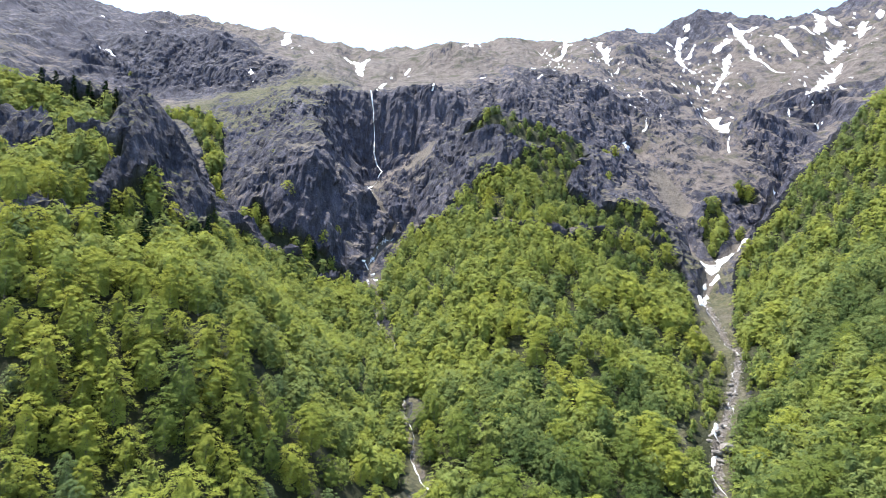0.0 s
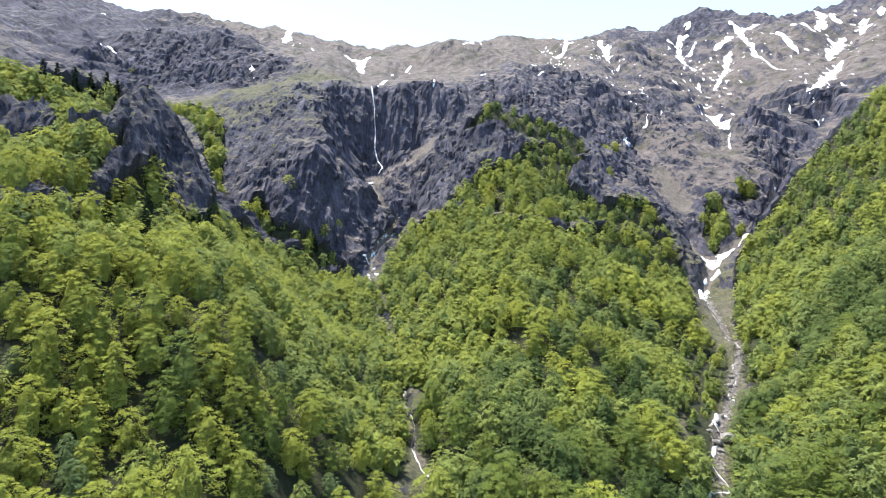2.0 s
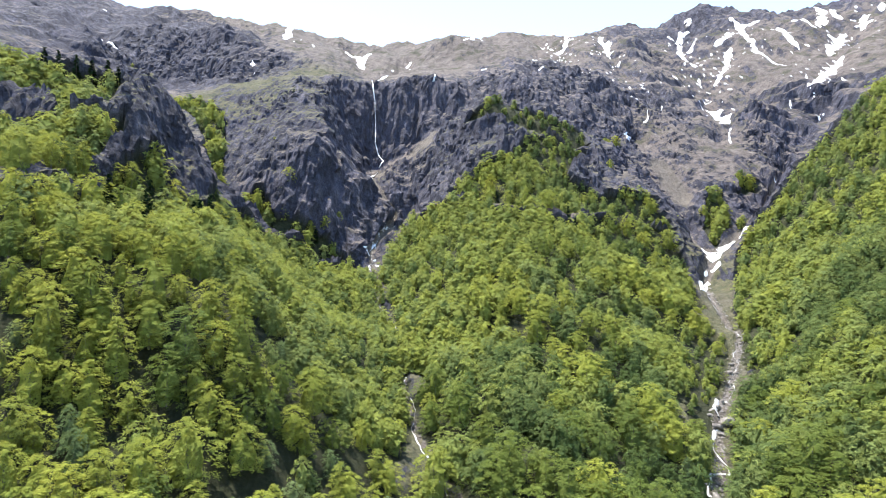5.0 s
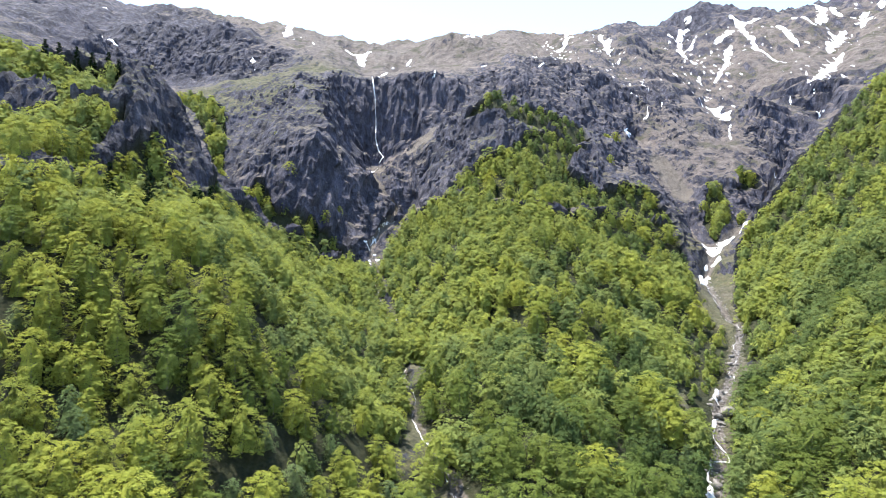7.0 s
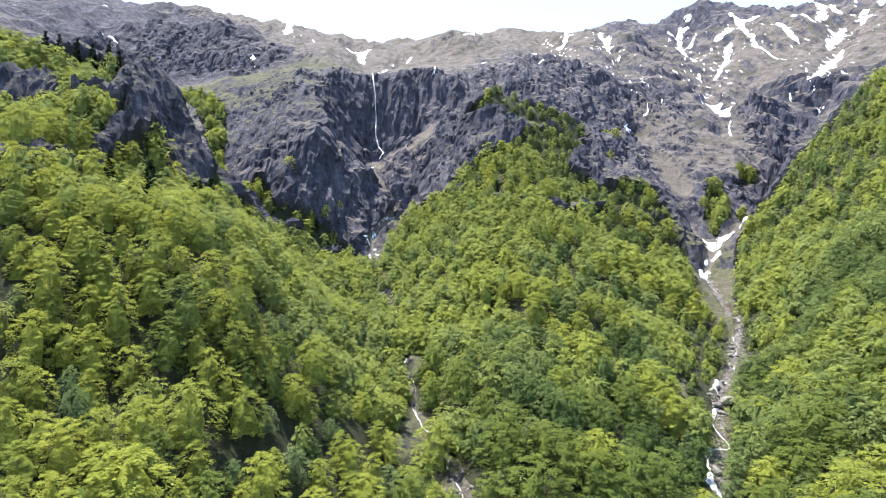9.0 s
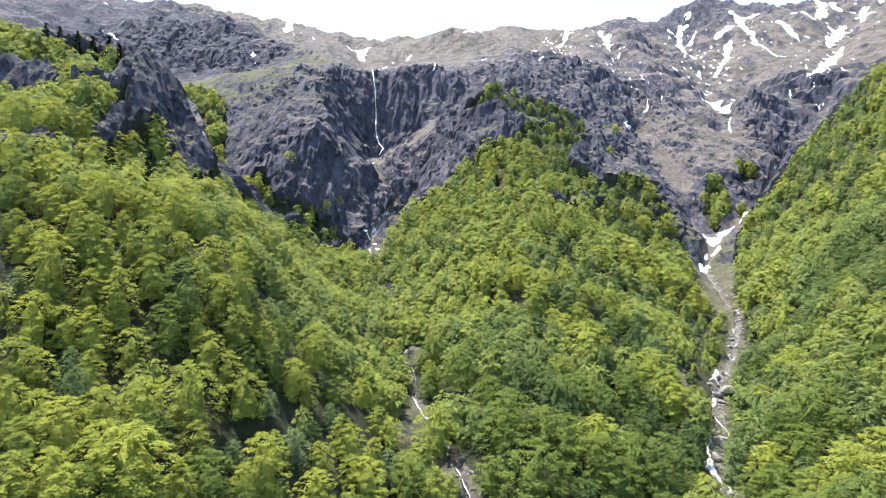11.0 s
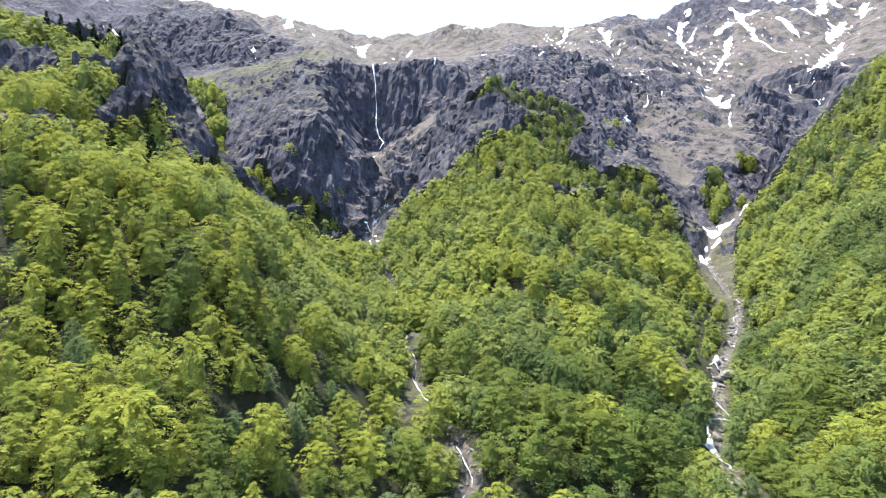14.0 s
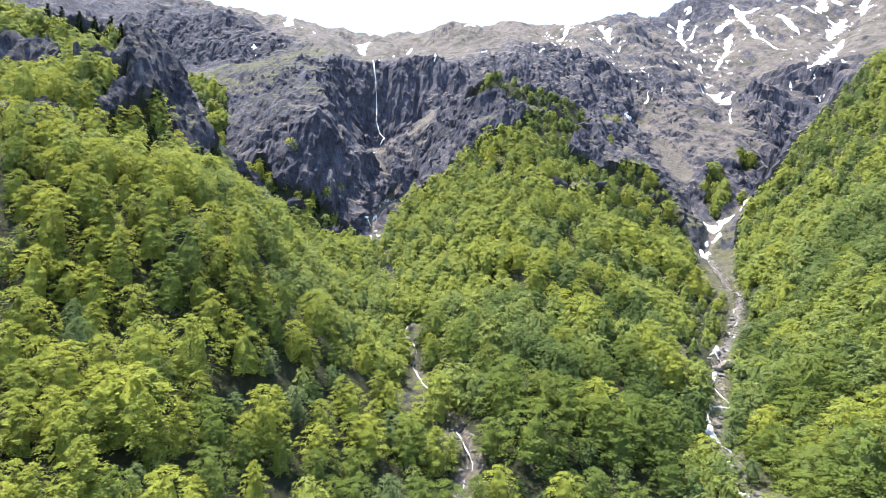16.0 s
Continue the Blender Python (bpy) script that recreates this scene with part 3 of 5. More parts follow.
def land(x, y):
    """The ground: the place that each plan point takes, with crags, ribs and rubble."""
    x, y = np.asarray(x, float), np.asarray(y, float)
    z = smooth_height(x, y)
    gx, gy = slope(x, y)
    g = np.hypot(gx, gy)
    soft = np.clip(wooded(x, y), 0, 1) * 0.75
    bed = bedded(x, y)
    bare = (1 - soft) * (1 - 0.7 * bed) * np.clip((y - 60) / 140, 0, 1)
    far = np.clip((y - 560) / 250, 0, 1)
    steep = np.clip((g - 0.35) / 0.9 + 0.4 * np.clip((310 - y) / 60, 0, 1) * (x < -62), 0, 1)
    zero = 0 * x
    lift = fbm(x / 70, y / 70, zero, 3, 11) * (2.0 + 5 * far)
    lift = lift + ridged(x / 27, y / 66, zero, 4, 21, 0.6) * (1.5 + 2.0 * steep) * (1 - 0.5 * far)
    lift = lift + ridged((x + 0.2 * y) / 46, y / 130, zero, 4, 25, 0.6) * 6.5 * far * np.clip(0.35 + np.abs(x + 40) / 330, 0, 1)
    lift = lift + ridged(x / 8, y / 21, zero, 3, 31, 0.65) * (0.45 + 1.1 * steep + 0.4 * far)
    face = np.clip((-170 - x) / 70, 0, 1) * np.clip((y - 540) / 60, 0, 1) * np.clip((810 - y) / 90, 0, 1)
    lift = lift + (ridged((x + 0.55 * y) / 42, (y - 0.3 * x) / 150, zero, 4, 141, 0.6) * 4.5 + ridged(x / 20, y / 26, zero, 3, 145, 0.6) * 2.2) * face
    z = z + lift * bare + 0.5 * fbm(x / 5, y / 5, zero, 3, 61) * bed
    near_rock = np.clip((310 - y) / 40, 0, 1) * np.clip((-62 - x) / 20, 0, 1) * bare
    z = z + (ridged(x / 12, y / 19, zero, 4, 95, 0.62) * 2.8 + ridged(x / 3.6, y / 6, zero, 3, 97, 0.7) * 0.8) * near_rock
    peak = np.clip((y - 860) / 60, 0, 1) * np.clip((x - 300) / 60, 0, 1)
    z = z + ridged(x / 24, y / 30, zero, 3, 91, 0.55) * 8.0 * peak
    for line in GULLIES.values():
        z = z - 9.0 * np.exp(-((line_distance(x, y, line) / 15) ** 2)) * np.clip(0.4 + far, 0, 1)
    # cliff bands and ledges along the tilted beds
    crag = np.clip((g - 0.45) / 0.5 + 0.6 * np.clip((310 - y) / 60, 0, 1) * (x < -62), 0, 1) * bare
    for period, share, tilt, seed in ((29.0, 0.5, 0.28, 71), (12.0, 0.12, -0.35, 75)):
        share = share * np.clip(0.45 + 1.6 * fbm(x / (period * 3.1), y / (period * 3.1), zero, 2, seed + 100), 0, 1) * (1 - 0.65 * far)
        level = (z + tilt * x + period * 1.1 * fbm(x / (period * 2.2), y / (period * 2.2), zero, 3, seed)) / period
        part_way = level - np.floor(level)
        edge = np.clip((part_way - 0.3) / 0.4, 0, 1)
        z = z + period * (edge * edge * (3 - 2 * edge) - part_way) * share * crag
    # ribs and buttresses stand out of the steep faces
    nx, ny = -gx / (g + 1e-6), -gy / (g + 1e-6)
    rib = ridged(x / 13, y / 26, z / 70, 4, 41, 0.62) * 3.4 + ridged(x / 6, y / 12, z / 13, 3, 51, 0.65) * 1.7
    rib = rib * steep * bare * (1 - 0.4 * far) * np.where(y < 320, 0.45, 1.0)
    knobs = np.clip(value_noise(x / 10, y / 23, zero, 131, True) + 0.45 * value_noise(x / 4, y / 8, zero, 133, True) - 0.05, 0, 1)
    z = z + knobs * (1.5 + 3.0 * np.clip(g, 0, 1.2)) * bare * np.clip((y - 180) / 60, 0, 1) * (1 - 0.6 * np.clip(covered(x, y) - 0.3, 0, 1))
    return x + nx * rib, y + ny * rib, z


# ---- end of landform ----
def axis(*stretches):
    """Grid lines: (from, to, step) one after another."""
    lines = []
    for a, b, step in stretches:
        lines.append(np.linspace(a, b, max(2, int(round((b - a) / step)) + 1))[:-1])
    return np.concatenate(lines + [[stretches[-1][1]]])


def mesh_of(name, verts, faces, materials, smooth=False):
    """A mesh from arrays of corners and of triangles or quads."""
    verts, faces = np.asarray(verts, np.float32), np.asarray(faces, np.int32)
    me = bpy.data.meshes.new(name)
    me.vertices.add(len(verts))
    me.vertices.foreach_set("co", verts.ravel())
    k = faces.shape[1]
    me.loops.add(faces.size)
    me.loops.foreach_set("vertex_index", faces.ravel())
    me.polygons.add(len(faces))
    me.polygons.foreach_set("loop_start", np.arange(0, faces.size, k, dtype=np.int32))
    me.polygons.foreach_set("use_smooth", np.full(len(faces), smooth))
    for m in materials:
        me.materials.append(m)
    me.update(calc_edges=True)
    return me


def grid_faces(rows, cols):
    i = np.arange((rows - 1) * cols).reshape(rows - 1, cols)[:, :-1].ravel()
    return np.c_[i, i + 1, i + cols + 1, i + cols]


def build_ground():
    xs = axis((-2400, -800, 80), (-800, -360, 5), (-360, -185, 2.1), (-185, -85, 1.05), (-85, 230, 1.75), (230, 360, 2.1), (360, 800, 5), (800, 2400, 80))
    ys = axis((-2400, -200, 90), (-200, 60, 12), (60, 190, 4), (190, 290, 1.15), (290, 340, 2.4), (340, 680, 1.5), (680, 1060, 2.8), (1060, 2600, 70))
    gx, gy = np.meshgrid(xs, ys)
    x, y = gx.ravel(), gy.ravel()
    px, py, pz = land(x, y)
    me = mesh_of("ground", np.c_[px, py, pz], grid_faces(len(ys), len(xs)), [GROUND])
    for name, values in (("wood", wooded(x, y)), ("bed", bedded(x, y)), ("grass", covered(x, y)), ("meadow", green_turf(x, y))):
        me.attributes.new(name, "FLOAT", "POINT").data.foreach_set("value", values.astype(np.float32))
    return tagged(new("ground", me), "steep mountain ground of grey rock, dead grass and shade-darkened leaf litter", "ground", kind="structure")


ground = build_ground()


def part(name, data, parent, label=""):
    ob = new(name, data)
    ob.parent = parent
    if label:
        ob["label"] = label
    return ob


# ---- trees ----
def sprays(rng, centres, outward, size, blades, flat=0.55):
    """Leaf sprays: jagged little fans, mostly level, drooping outwards."""
    n = len(centres)
    up = np.c_[rng.normal(0, 0.38, n), rng.normal(0, 0.38, n), np.ones(n)] + outward * (1 - flat) * 1.9
    up /= np.linalg.norm(up, axis=1)[:, None]
    side = np.cross(up, outward + rng.normal(0, 0.4, (n, 3)))
    side /= np.linalg.norm(side, axis=1)[:, None] + 1e-9
    ahead = np.cross(side, up)
    turn = rng.uniform(-0.5, 0.5, n)
    scale = size * rng.uniform(0.65, 1.35, n)
    rim = []
    for k in range(blades + 1):
        a = turn + (k / blades - 0.5) * 4.6
        r = scale * (1.0 if k % 2 == 0 else 0.5) * rng.uniform(0.75, 1.2, n)
        rim.append(centres + (np.cos(a) * r)[:, None] * ahead + (np.sin(a) * r)[:, None] * side - (0.16 * r)[:, None] * up)
    verts = np.stack([centres - ahead * (scale * 0.3)[:, None]] + rim, axis=1)
    base = np.arange(n)[:, None] * (blades + 2)
    faces = np.concatenate([np.c_[base, base + 1 + k, base + 2 + k] for k in range(blades)])
    puff = outward + np.array([0, 0, 0.45])
    puff /= np.linalg.norm(puff, axis=1)[:, None]
    return verts.reshape(-1, 3), faces, np.repeat(puff, blades + 2, axis=0)


def lobed_crown(seed, height, radius, lobes, per_lobe, size, blades, low=0.08, peak=0.0):
    """A crown of rounded leafy lobes, one over another, with shaded clefts between."""
    rng = np.random.default_rng(seed)
    centres, facing, puffs = [], [], []
    for k in range(lobes):
        t = ((k + rng.uniform(0, 1)) / lobes) ** 0.95
        s = low + (1 - low) * t
        a = k * 2.39996 + rng.normal(0, 0.3)
        wide = (1 - t ** 3.2) ** 0.5 * (0.74 + 0.26 * min(1, t / 0.3)) * (1 - peak * t)
        reach = radius * rng.uniform(0.24, 0.40) * (1 - 0.2 * t)
        r = max(0, radius * wide * rng.uniform(0.84, 1.14) - reach * 0.7)
        c = np.array([math.cos(a) * r, math.sin(a) * r, height * s - reach * 0.55])
        out = np.array([math.cos(a) * 0.8, math.sin(a) * 0.8, 0.25 + 0.9 * t])
        out /= np.linalg.norm(out)
        d = rng.normal(0, 1, (per_lobe * 2, 3)) + out * 0.9 + np.array([0, 0, 0.35])
        d /= np.linalg.norm(d, axis=1)[:, None]
        d = d[np.argsort(-(d @ out) - 0.5 * d[:, 2] + rng.normal(0, 0.35, len(d)))[:per_lobe]]
        q = c + d * np.array([1, 1, 0.8]) * reach * rng.uniform(0.6, 1.15, per_lobe)[:, None]
        centres.append(q)
        facing.append(d)
        puffs.append(0.45 * d + 0.75 * out)
    puff = np.concatenate(puffs)
    v, f, p = sprays(rng, np.concatenate(centres), np.concatenate(facing), size, blades, 0.15)
    puff = puff + np.array([0, 0, 0.35])
    puff /= np.linalg.norm(puff, axis=1)[:, None]
    return v, f, np.repeat(puff, blades + 2, axis=0)


def hull(seed, height, radius, rings, sides, low=0.06, peak=0.0, lump=0.28):
    """The leafy body of a crown: a closed, lumpy dome, ragged by its gaps."""
    rng = np.random.default_rng(seed)
    rows = []
    for i in range(rings):
        s = (i + 0.35) / rings
        a = np.arange(sides) * 2 * math.pi / sides + i * 0.5 + rng.normal(0, 0.12, sides)
        lat = -0.5 * math.pi * 0.42 + s * math.pi * 0.5 * 1.42
        rows.append(np.c_[np.cos(a) * math.cos(lat), np.sin(a) * math.cos(lat), np.full(sides, math.sin(lat))])
    d = np.concatenate(rows + [np.array([[0, 0, 1.0]])])
    swell = 1 + lump * value_noise(d[:, 0] * 1.9 + seed * 3.7, d[:, 1] * 1.9, d[:, 2] * 2.4, seed) + 0.7 * lump * rng.normal(0, 0.4, len(d))
    t = np.clip((d[:, 2] + 0.5) / 1.5, 0, 1)
    mid = low + (1 - low) / 3.0
    side = radius * (1 - peak * t) * swell
    v = np.c_[d[:, 0] * side, d[:, 1] * side, height * (mid + d[:, 2] * (1 - mid) * swell)]
    f = []
    for i in range(rings - 1):
        for k in range(sides):
            p, q = i * sides + k, i * sides + (k + 1) % sides
            f += [(p, q, q + sides), (p, q + sides, p + sides)]
    top = rings * sides
    f += [(top - sides + k, top - sides + (k + 1) % sides, top) for k in range(sides)]
    o = d / np.array([radius, radius, height * 0.55]) + np.array([0, 0, 0.35 / radius])
    o /= np.linalg.norm(o, axis=1)[:, None]
    return v, np.array(f), o


def together(*crowns):
    verts, faces, puffs, off = [], [], [], 0
    for v, f, p in crowns:
        verts.append(v)
        faces.append(f + off)
        puffs.append(p)
        off += len(v)
    return np.concatenate(verts), np.concatenate(faces), np.concatenate(puffs)


def inner_leaves(seed, height, radius, count, size, low, peak):
    """Leaf sprays every way up inside the crown, ragged at its edge."""
    rng = np.random.default_rng(seed + 700)
    t = rng.uniform(0, 1, count) ** 0.9
    a = rng.uniform(0, 6.2832, count)
    wide = (1 - t ** 3.0) ** 0.5 * (0.7 + 0.3 * np.minimum(1, t / 0.3)) * (1 - peak * t)
    r = radius * wide * rng.uniform(0.52, 0.86, count)
    c = np.c_[np.cos(a) * r, np.sin(a) * r, height * (low + (0.95 - low) * t)]
    o = np.c_[np.cos(a), np.sin(a), 0.2 + 0.8 * t] + rng.normal(0, 0.45, (count, 3))
    o /= np.linalg.norm(o, axis=1)[:, None]
    return sprays(rng, c, o, size, 2, -0.6)


def full_crown(seed, height, radius, lobes, per_lobe, size, low=0.08, peak=0.0, blades=2, rings=6):
    """Leafy lobes round loose inner leaves and a small leafy core."""
    return together(lobed_crown(seed, height, radius, lobes, per_lobe, size, blades, low, peak),
                    inner_leaves(seed, height, radius, rings * rings * 5, size * 1.7, low, peak),
                    hull(seed, height * 0.76, radius * 0.48, 4, 7, low + 0.02, peak))


def spruce_crown(seed, height, radius, whorls, per_whorl, size, blades):
    rng = np.random.default_rng(seed)
    centres, outward = [], []
    for k in range(whorls):
        s = 0.1 + 0.9 * k / whorls
        r = radius * (1 - s) ** 0.85 + 0.1
        m = max(5, int(per_whorl * (1 - s) + 4))
        a = rng.uniform(0, 6.28, m)
        d = r * rng.uniform(0.35, 1.0, m)
        centres.append(np.c_[np.cos(a) * d, np.sin(a) * d, height * s - d * 0.35 + rng.normal(0, 0.15, m)])
        outward.append(np.c_[np.cos(a), np.sin(a), -0.35 * np.ones(m)])
    return sprays(rng, np.concatenate(centres), np.concatenate(outward), size, blades, 0.8)


def limb(points, radii, sides):
    """A tapered, bent stem as corners and triangles."""
    verts, faces = [], []
    for p, r in zip(points, radii):
        for k in range(sides):
            a = 2 * math.pi * k / sides
            verts.append((p[0] + r * math.cos(a), p[1] + r * math.sin(a), p[2]))
    for i in range(len(points) - 1):
        for k in range(sides):
            a, b = i * sides + k, i * sides + (k + 1) % sides
            faces += [(a, b, b + sides), (a, b + sides, a + sides)]
    return np.array(verts), np.array(faces)


def join(pieces):
    verts, faces, off = [], [], 0
    for v, f in pieces:
        verts.append(v)
        faces.append(f + off)
        off += len(v)
    return np.concatenate(verts), np.concatenate(faces)


def stem(seed, height, thick, limbs, spread):
    rng = np.random.default_rng(seed)
    bend = rng.normal(0, 0.035, 2) * height
    trunk = [(bend[0] * s * s, bend[1] * s * s, height * s - 1.5 * (s == 0)) for s in (0, 0.12, 0.35, 0.6, 0.85)]
    pieces = [limb(trunk, [thick * 1.35, thick, thick * 0.75, thick * 0.45, thick * 0.12], 7)]
    for k in range(limbs):
        s = rng.uniform(0.25, 0.75)
        a = k * 2.4 + rng.normal(0, 0.3)
        r = spread * (1.05 - s) * rng.uniform(0.6, 0.9)
        root = np.array([bend[0] * s * s, bend[1] * s * s, height * s])
        tip = root + np.array([math.cos(a) * r, math.sin(a) * r, height * 0.14])
        pieces.append(limb([root, root * 0.5 + tip * 0.5 + (0, 0, 0.3), tip], [thick * 0.35, thick * 0.2, thick * 0.06], 4))
    return join(pieces)


def set_puff(me, puff):
    """The way that each leaf spray faces as part of its crown."""
    me.attributes.new("puff", "FLOAT_VECTOR", "POINT").data.foreach_set("vector", np.asarray(puff, np.float32).ravel())


def tree_kind(name, label, category, group, variants):
    """One tree for each variant: an Empty at the foot of trunk and crown."""
    made = []
    for trunk_data, crown_data, leaf in variants:
        ob = tagged(new(name), label, category, group)
        part("trunk", mesh_of("trunk", *trunk_data, [BARK], True), ob)
        crown = mesh_of("crown", *crown_data[:2], [leaf])
        set_puff(crown, crown_data[2])
        part("crown", crown, ob)
        made.append(ob)
    return made


def scatter(ring, gap, seed):
    """Tree feet within an outline: a jittered triangular lattice."""
    rng = np.random.default_rng(seed)
    xs, ys = [p[0] for p in ring], [p[1] for p in ring]
    feet = []
    row = 0
    y = min(ys)
    while y < max(ys):
        x = np.arange(min(xs) + gap * 0.5 * (row % 2), max(xs), gap)
        feet.append(np.c_[x, np.full(len(x), y)])
        y += gap * 0.87
        row += 1
    feet = np.concatenate(feet)
    feet += rng.uniform(-0.42, 0.42, feet.shape) * gap
    return feet[inside(feet[:, 0], feet[:, 1], ring)]


def foot_height(x, y):
    return land(x, y)[2]


beech = tree_kind("beech_tree", "tall beech tree in fresh yellow-green leaf on a steep slope", "tree", "beech trees on the slopes", [
    (stem(1, 12, 0.30, 7, 4.0), full_crown(1, 14, 5.3, 46, 40, 0.40), BEECH_LEAF),
    (stem(2, 12, 0.33, 7, 4.0), full_crown(2, 14, 5.0, 48, 38, 0.39, 0.06, 0.15), BEECH_LEAF),
    (stem(3, 12, 0.28, 7, 4.2), full_crown(3, 14, 5.6, 46, 41, 0.41, 0.1), BEECH_LEAF),
    (stem(4, 12.5, 0.28, 6, 3.4), full_crown(4, 14, 4.7, 48, 36, 0.38, 0.04, 0.45), BEECH_LEAF),
    (stem(5, 12, 0.3, 7, 4.2), full_crown(5, 14, 5.4, 44, 42, 0.40, 0.12), BEECH_LEAF),
    (stem(6, 12, 0.3, 7, 3.8), full_crown(6, 14, 4.9, 50, 36, 0.38, 0.05, 0.25), BEECH_LEAF),
])
deep = tree_kind("beech_tree", "large beech tree in deeper green full leaf low on the slope", "tree", "beech trees on the slopes", [
    (stem(7, 12, 0.30, 7, 4.0), full_crown(7, 14, 5.3, 46, 40, 0.40), DEEP_LEAF),
    (stem(8, 12, 0.30, 7, 4.0), full_crown(8, 14, 5.0, 48, 38, 0.39, 0.06, 0.2), DEEP_LEAF),
    (stem(9, 12, 0.30, 7, 4.0), full_crown(9, 14, 5.5, 46, 40, 0.40, 0.08), DEEP_LEAF),
])
grey = tree_kind("maple_tree", "slender grey-green young maple tree among the beeches", "tree", "maple trees among the beeches", [
    (stem(11, 12, 0.2, 6, 3.0), full_crown(11, 14, 4.6, 46, 34, 0.35, 0.06, 0.3), GREY_LEAF),
    (stem(12, 12, 0.18, 6, 3.2), full_crown(12, 14, 4.9, 46, 34, 0.35, 0.06, 0.15), GREY_LEAF),
])
spruce = tree_kind("spruce_tree", "dark green pointed spruce standing above the broadleaf wood", "conifer", "spruces on the slopes", [
    (stem(21, 14, 0.22, 0, 1), spruce_crown(21, 15, 2.6, 17, 26, 0.75, 4), SPRUCE_LEAF),
    (stem(22, 11, 0.2, 0, 1), spruce_crown(22, 12, 2.3, 15, 24, 0.7, 4), SPRUCE_LEAF),
])
TEMPLATES = {
    "stand": [full_crown(50 + k, 1.0, r, 26, 9, 0.063, 0.03, pk, 2, 4) for k, (r, pk) in enumerate(((0.46, 0.1), (0.52, 0.0), (0.42, 0.3), (0.48, 0.1), (0.44, 0.2), (0.50, 0.0)))],
    "mid": [full_crown(30 + k, 1.0, r, 15, 8, 0.094, 0.02, pk, 2, 3) for k, (r, pk) in enumerate(((0.48, 0.1), (0.53, 0.0), (0.43, 0.3), (0.50, 0.1), (0.45, 0.2), (0.51, 0.05)))],
    "far": [full_crown(40 + k, 1.0, r, 13, 8, 0.105, 0.02, pk, 2, 3) for k, (r, pk) in enumerate(((0.42, 0.1), (0.46, 0.05), (0.37, 0.25), (0.4, 0.15)))],
}


def woodland(name, label, feet, sizes, tints, level, seed):
    """A stand of trees past counting, as one mesh."""
    rng = np.random.default_rng(seed)
    z = foot_height(feet[:, 0], feet[:, 1])
    verts, faces, tint, puffs, off = [], [], [], [], 0
    pool = TEMPLATES[level]
    for (x, y), g, h, t in zip(feet, z, sizes, tints):
        v, f, puff = pool[rng.integers(len(pool))]
        a, w = rng.uniform(0, 6.28), rng.uniform(0.88, 1.15)
        c, s = math.cos(a) * h * w, math.sin(a) * h * w
        q = np.empty_like(v)
        q[:, 0] = v[:, 0] * c - v[:, 1] * s + x
        q[:, 1] = v[:, 0] * s + v[:, 1] * c + y
        q[:, 2] = v[:, 2] * h + g - 0.04 * h
        verts.append(q)
        ca, sa = math.cos(a), math.sin(a)
        puffs.append(np.c_[puff[:, 0] * ca - puff[:, 1] * sa, puff[:, 0] * sa + puff[:, 1] * ca, puff[:, 2]])
        faces.append(f + off)
        tint.append(np.full(len(v), t, np.float32))
        off += len(v)
    me = mesh_of(name, np.concatenate(verts), np.concatenate(faces), [WOOD_LEAF])
    set_puff(me, np.concatenate(puffs))
    me.attributes.new("tint", "FLOAT", "POINT").data.foreach_set("value", np.concatenate(tint))
    return tagged(new(name, me), label, "trees", kind="stuff")


def plant(kinds, feet, sizes, seed, breadth=1.0, used=set()):
    rng = np.random.default_rng(seed)
    z = foot_height(feet[:, 0], feet[:, 1])
    for (x, y), g, s in zip(feet, z, sizes):
        ob = kinds[rng.integers(len(kinds))]
        m = Matrix.LocRotScale((x, y, g - 0.03 * 14 * s), Euler((rng.normal(0, 0.03), rng.normal(0, 0.03), rng.uniform(0, 6.28))), (s * breadth * rng.uniform(0.92, 1.1), s * breadth * rng.uniform(0.92, 1.1), s))
        if ob.name not in used:
            used.add(ob.name)
            ob.matrix_basis = m
        else:
            copy_thing(ob, m)


def clear_of_beds(feet, room):
    keep = np.ones(len(feet), bool)
    for line, width in BEDS.values():
        keep &= line_distance(feet[:, 0], feet[:, 1], line) > width * 0.9 + room * (width > 1)
    return feet[keep]


# The trees that stand out of the woods: plan place and height.
TREES = {}
TREES["left_crest"] = [(-122, 172, 12), (-119, 181, 10), (-117, 186, 11), (-115, 191, 11), (-111, 202, 10), (-104, 177, 11), (-107, 205, 10), (-105, 234, 12), (-111, 164, 12), (-116, 160, 10), (-102, 159, 12), (-106, 147, 11), (-103, 155, 9), (-92, 158, 12), (-99, 184, 11), (-95, 222, 14), (-96, 253, 13), (-92, 147, 11), (-88, 154, 11), (-98, 143, 10), (-102, 141, 9), (-93, 144, 9), (-87, 146, 11), (-83, 160, 10), (-88, 183, 12)]
TREES["left_upper"] = [(-86, 140, 13), (-91, 135, 11), (-97, 135, 9), (-80, 149, 9), (-79, 159, 10), (-73, 162, 13), (-67, 166, 12), (-66, 189, 12), (-71, 148, 13), (-75, 145, 10), (-80, 138, 15), (-67, 153, 10), (-59, 155, 13), (-93, 132, 10), (-84, 129, 16), (-55, 166, 12), (-70, 144, 12), (-59, 151, 13), (-53, 156, 12), (-77, 136, 13), (-59, 139, 17), (-54, 143, 14), (-68, 140, 11)]
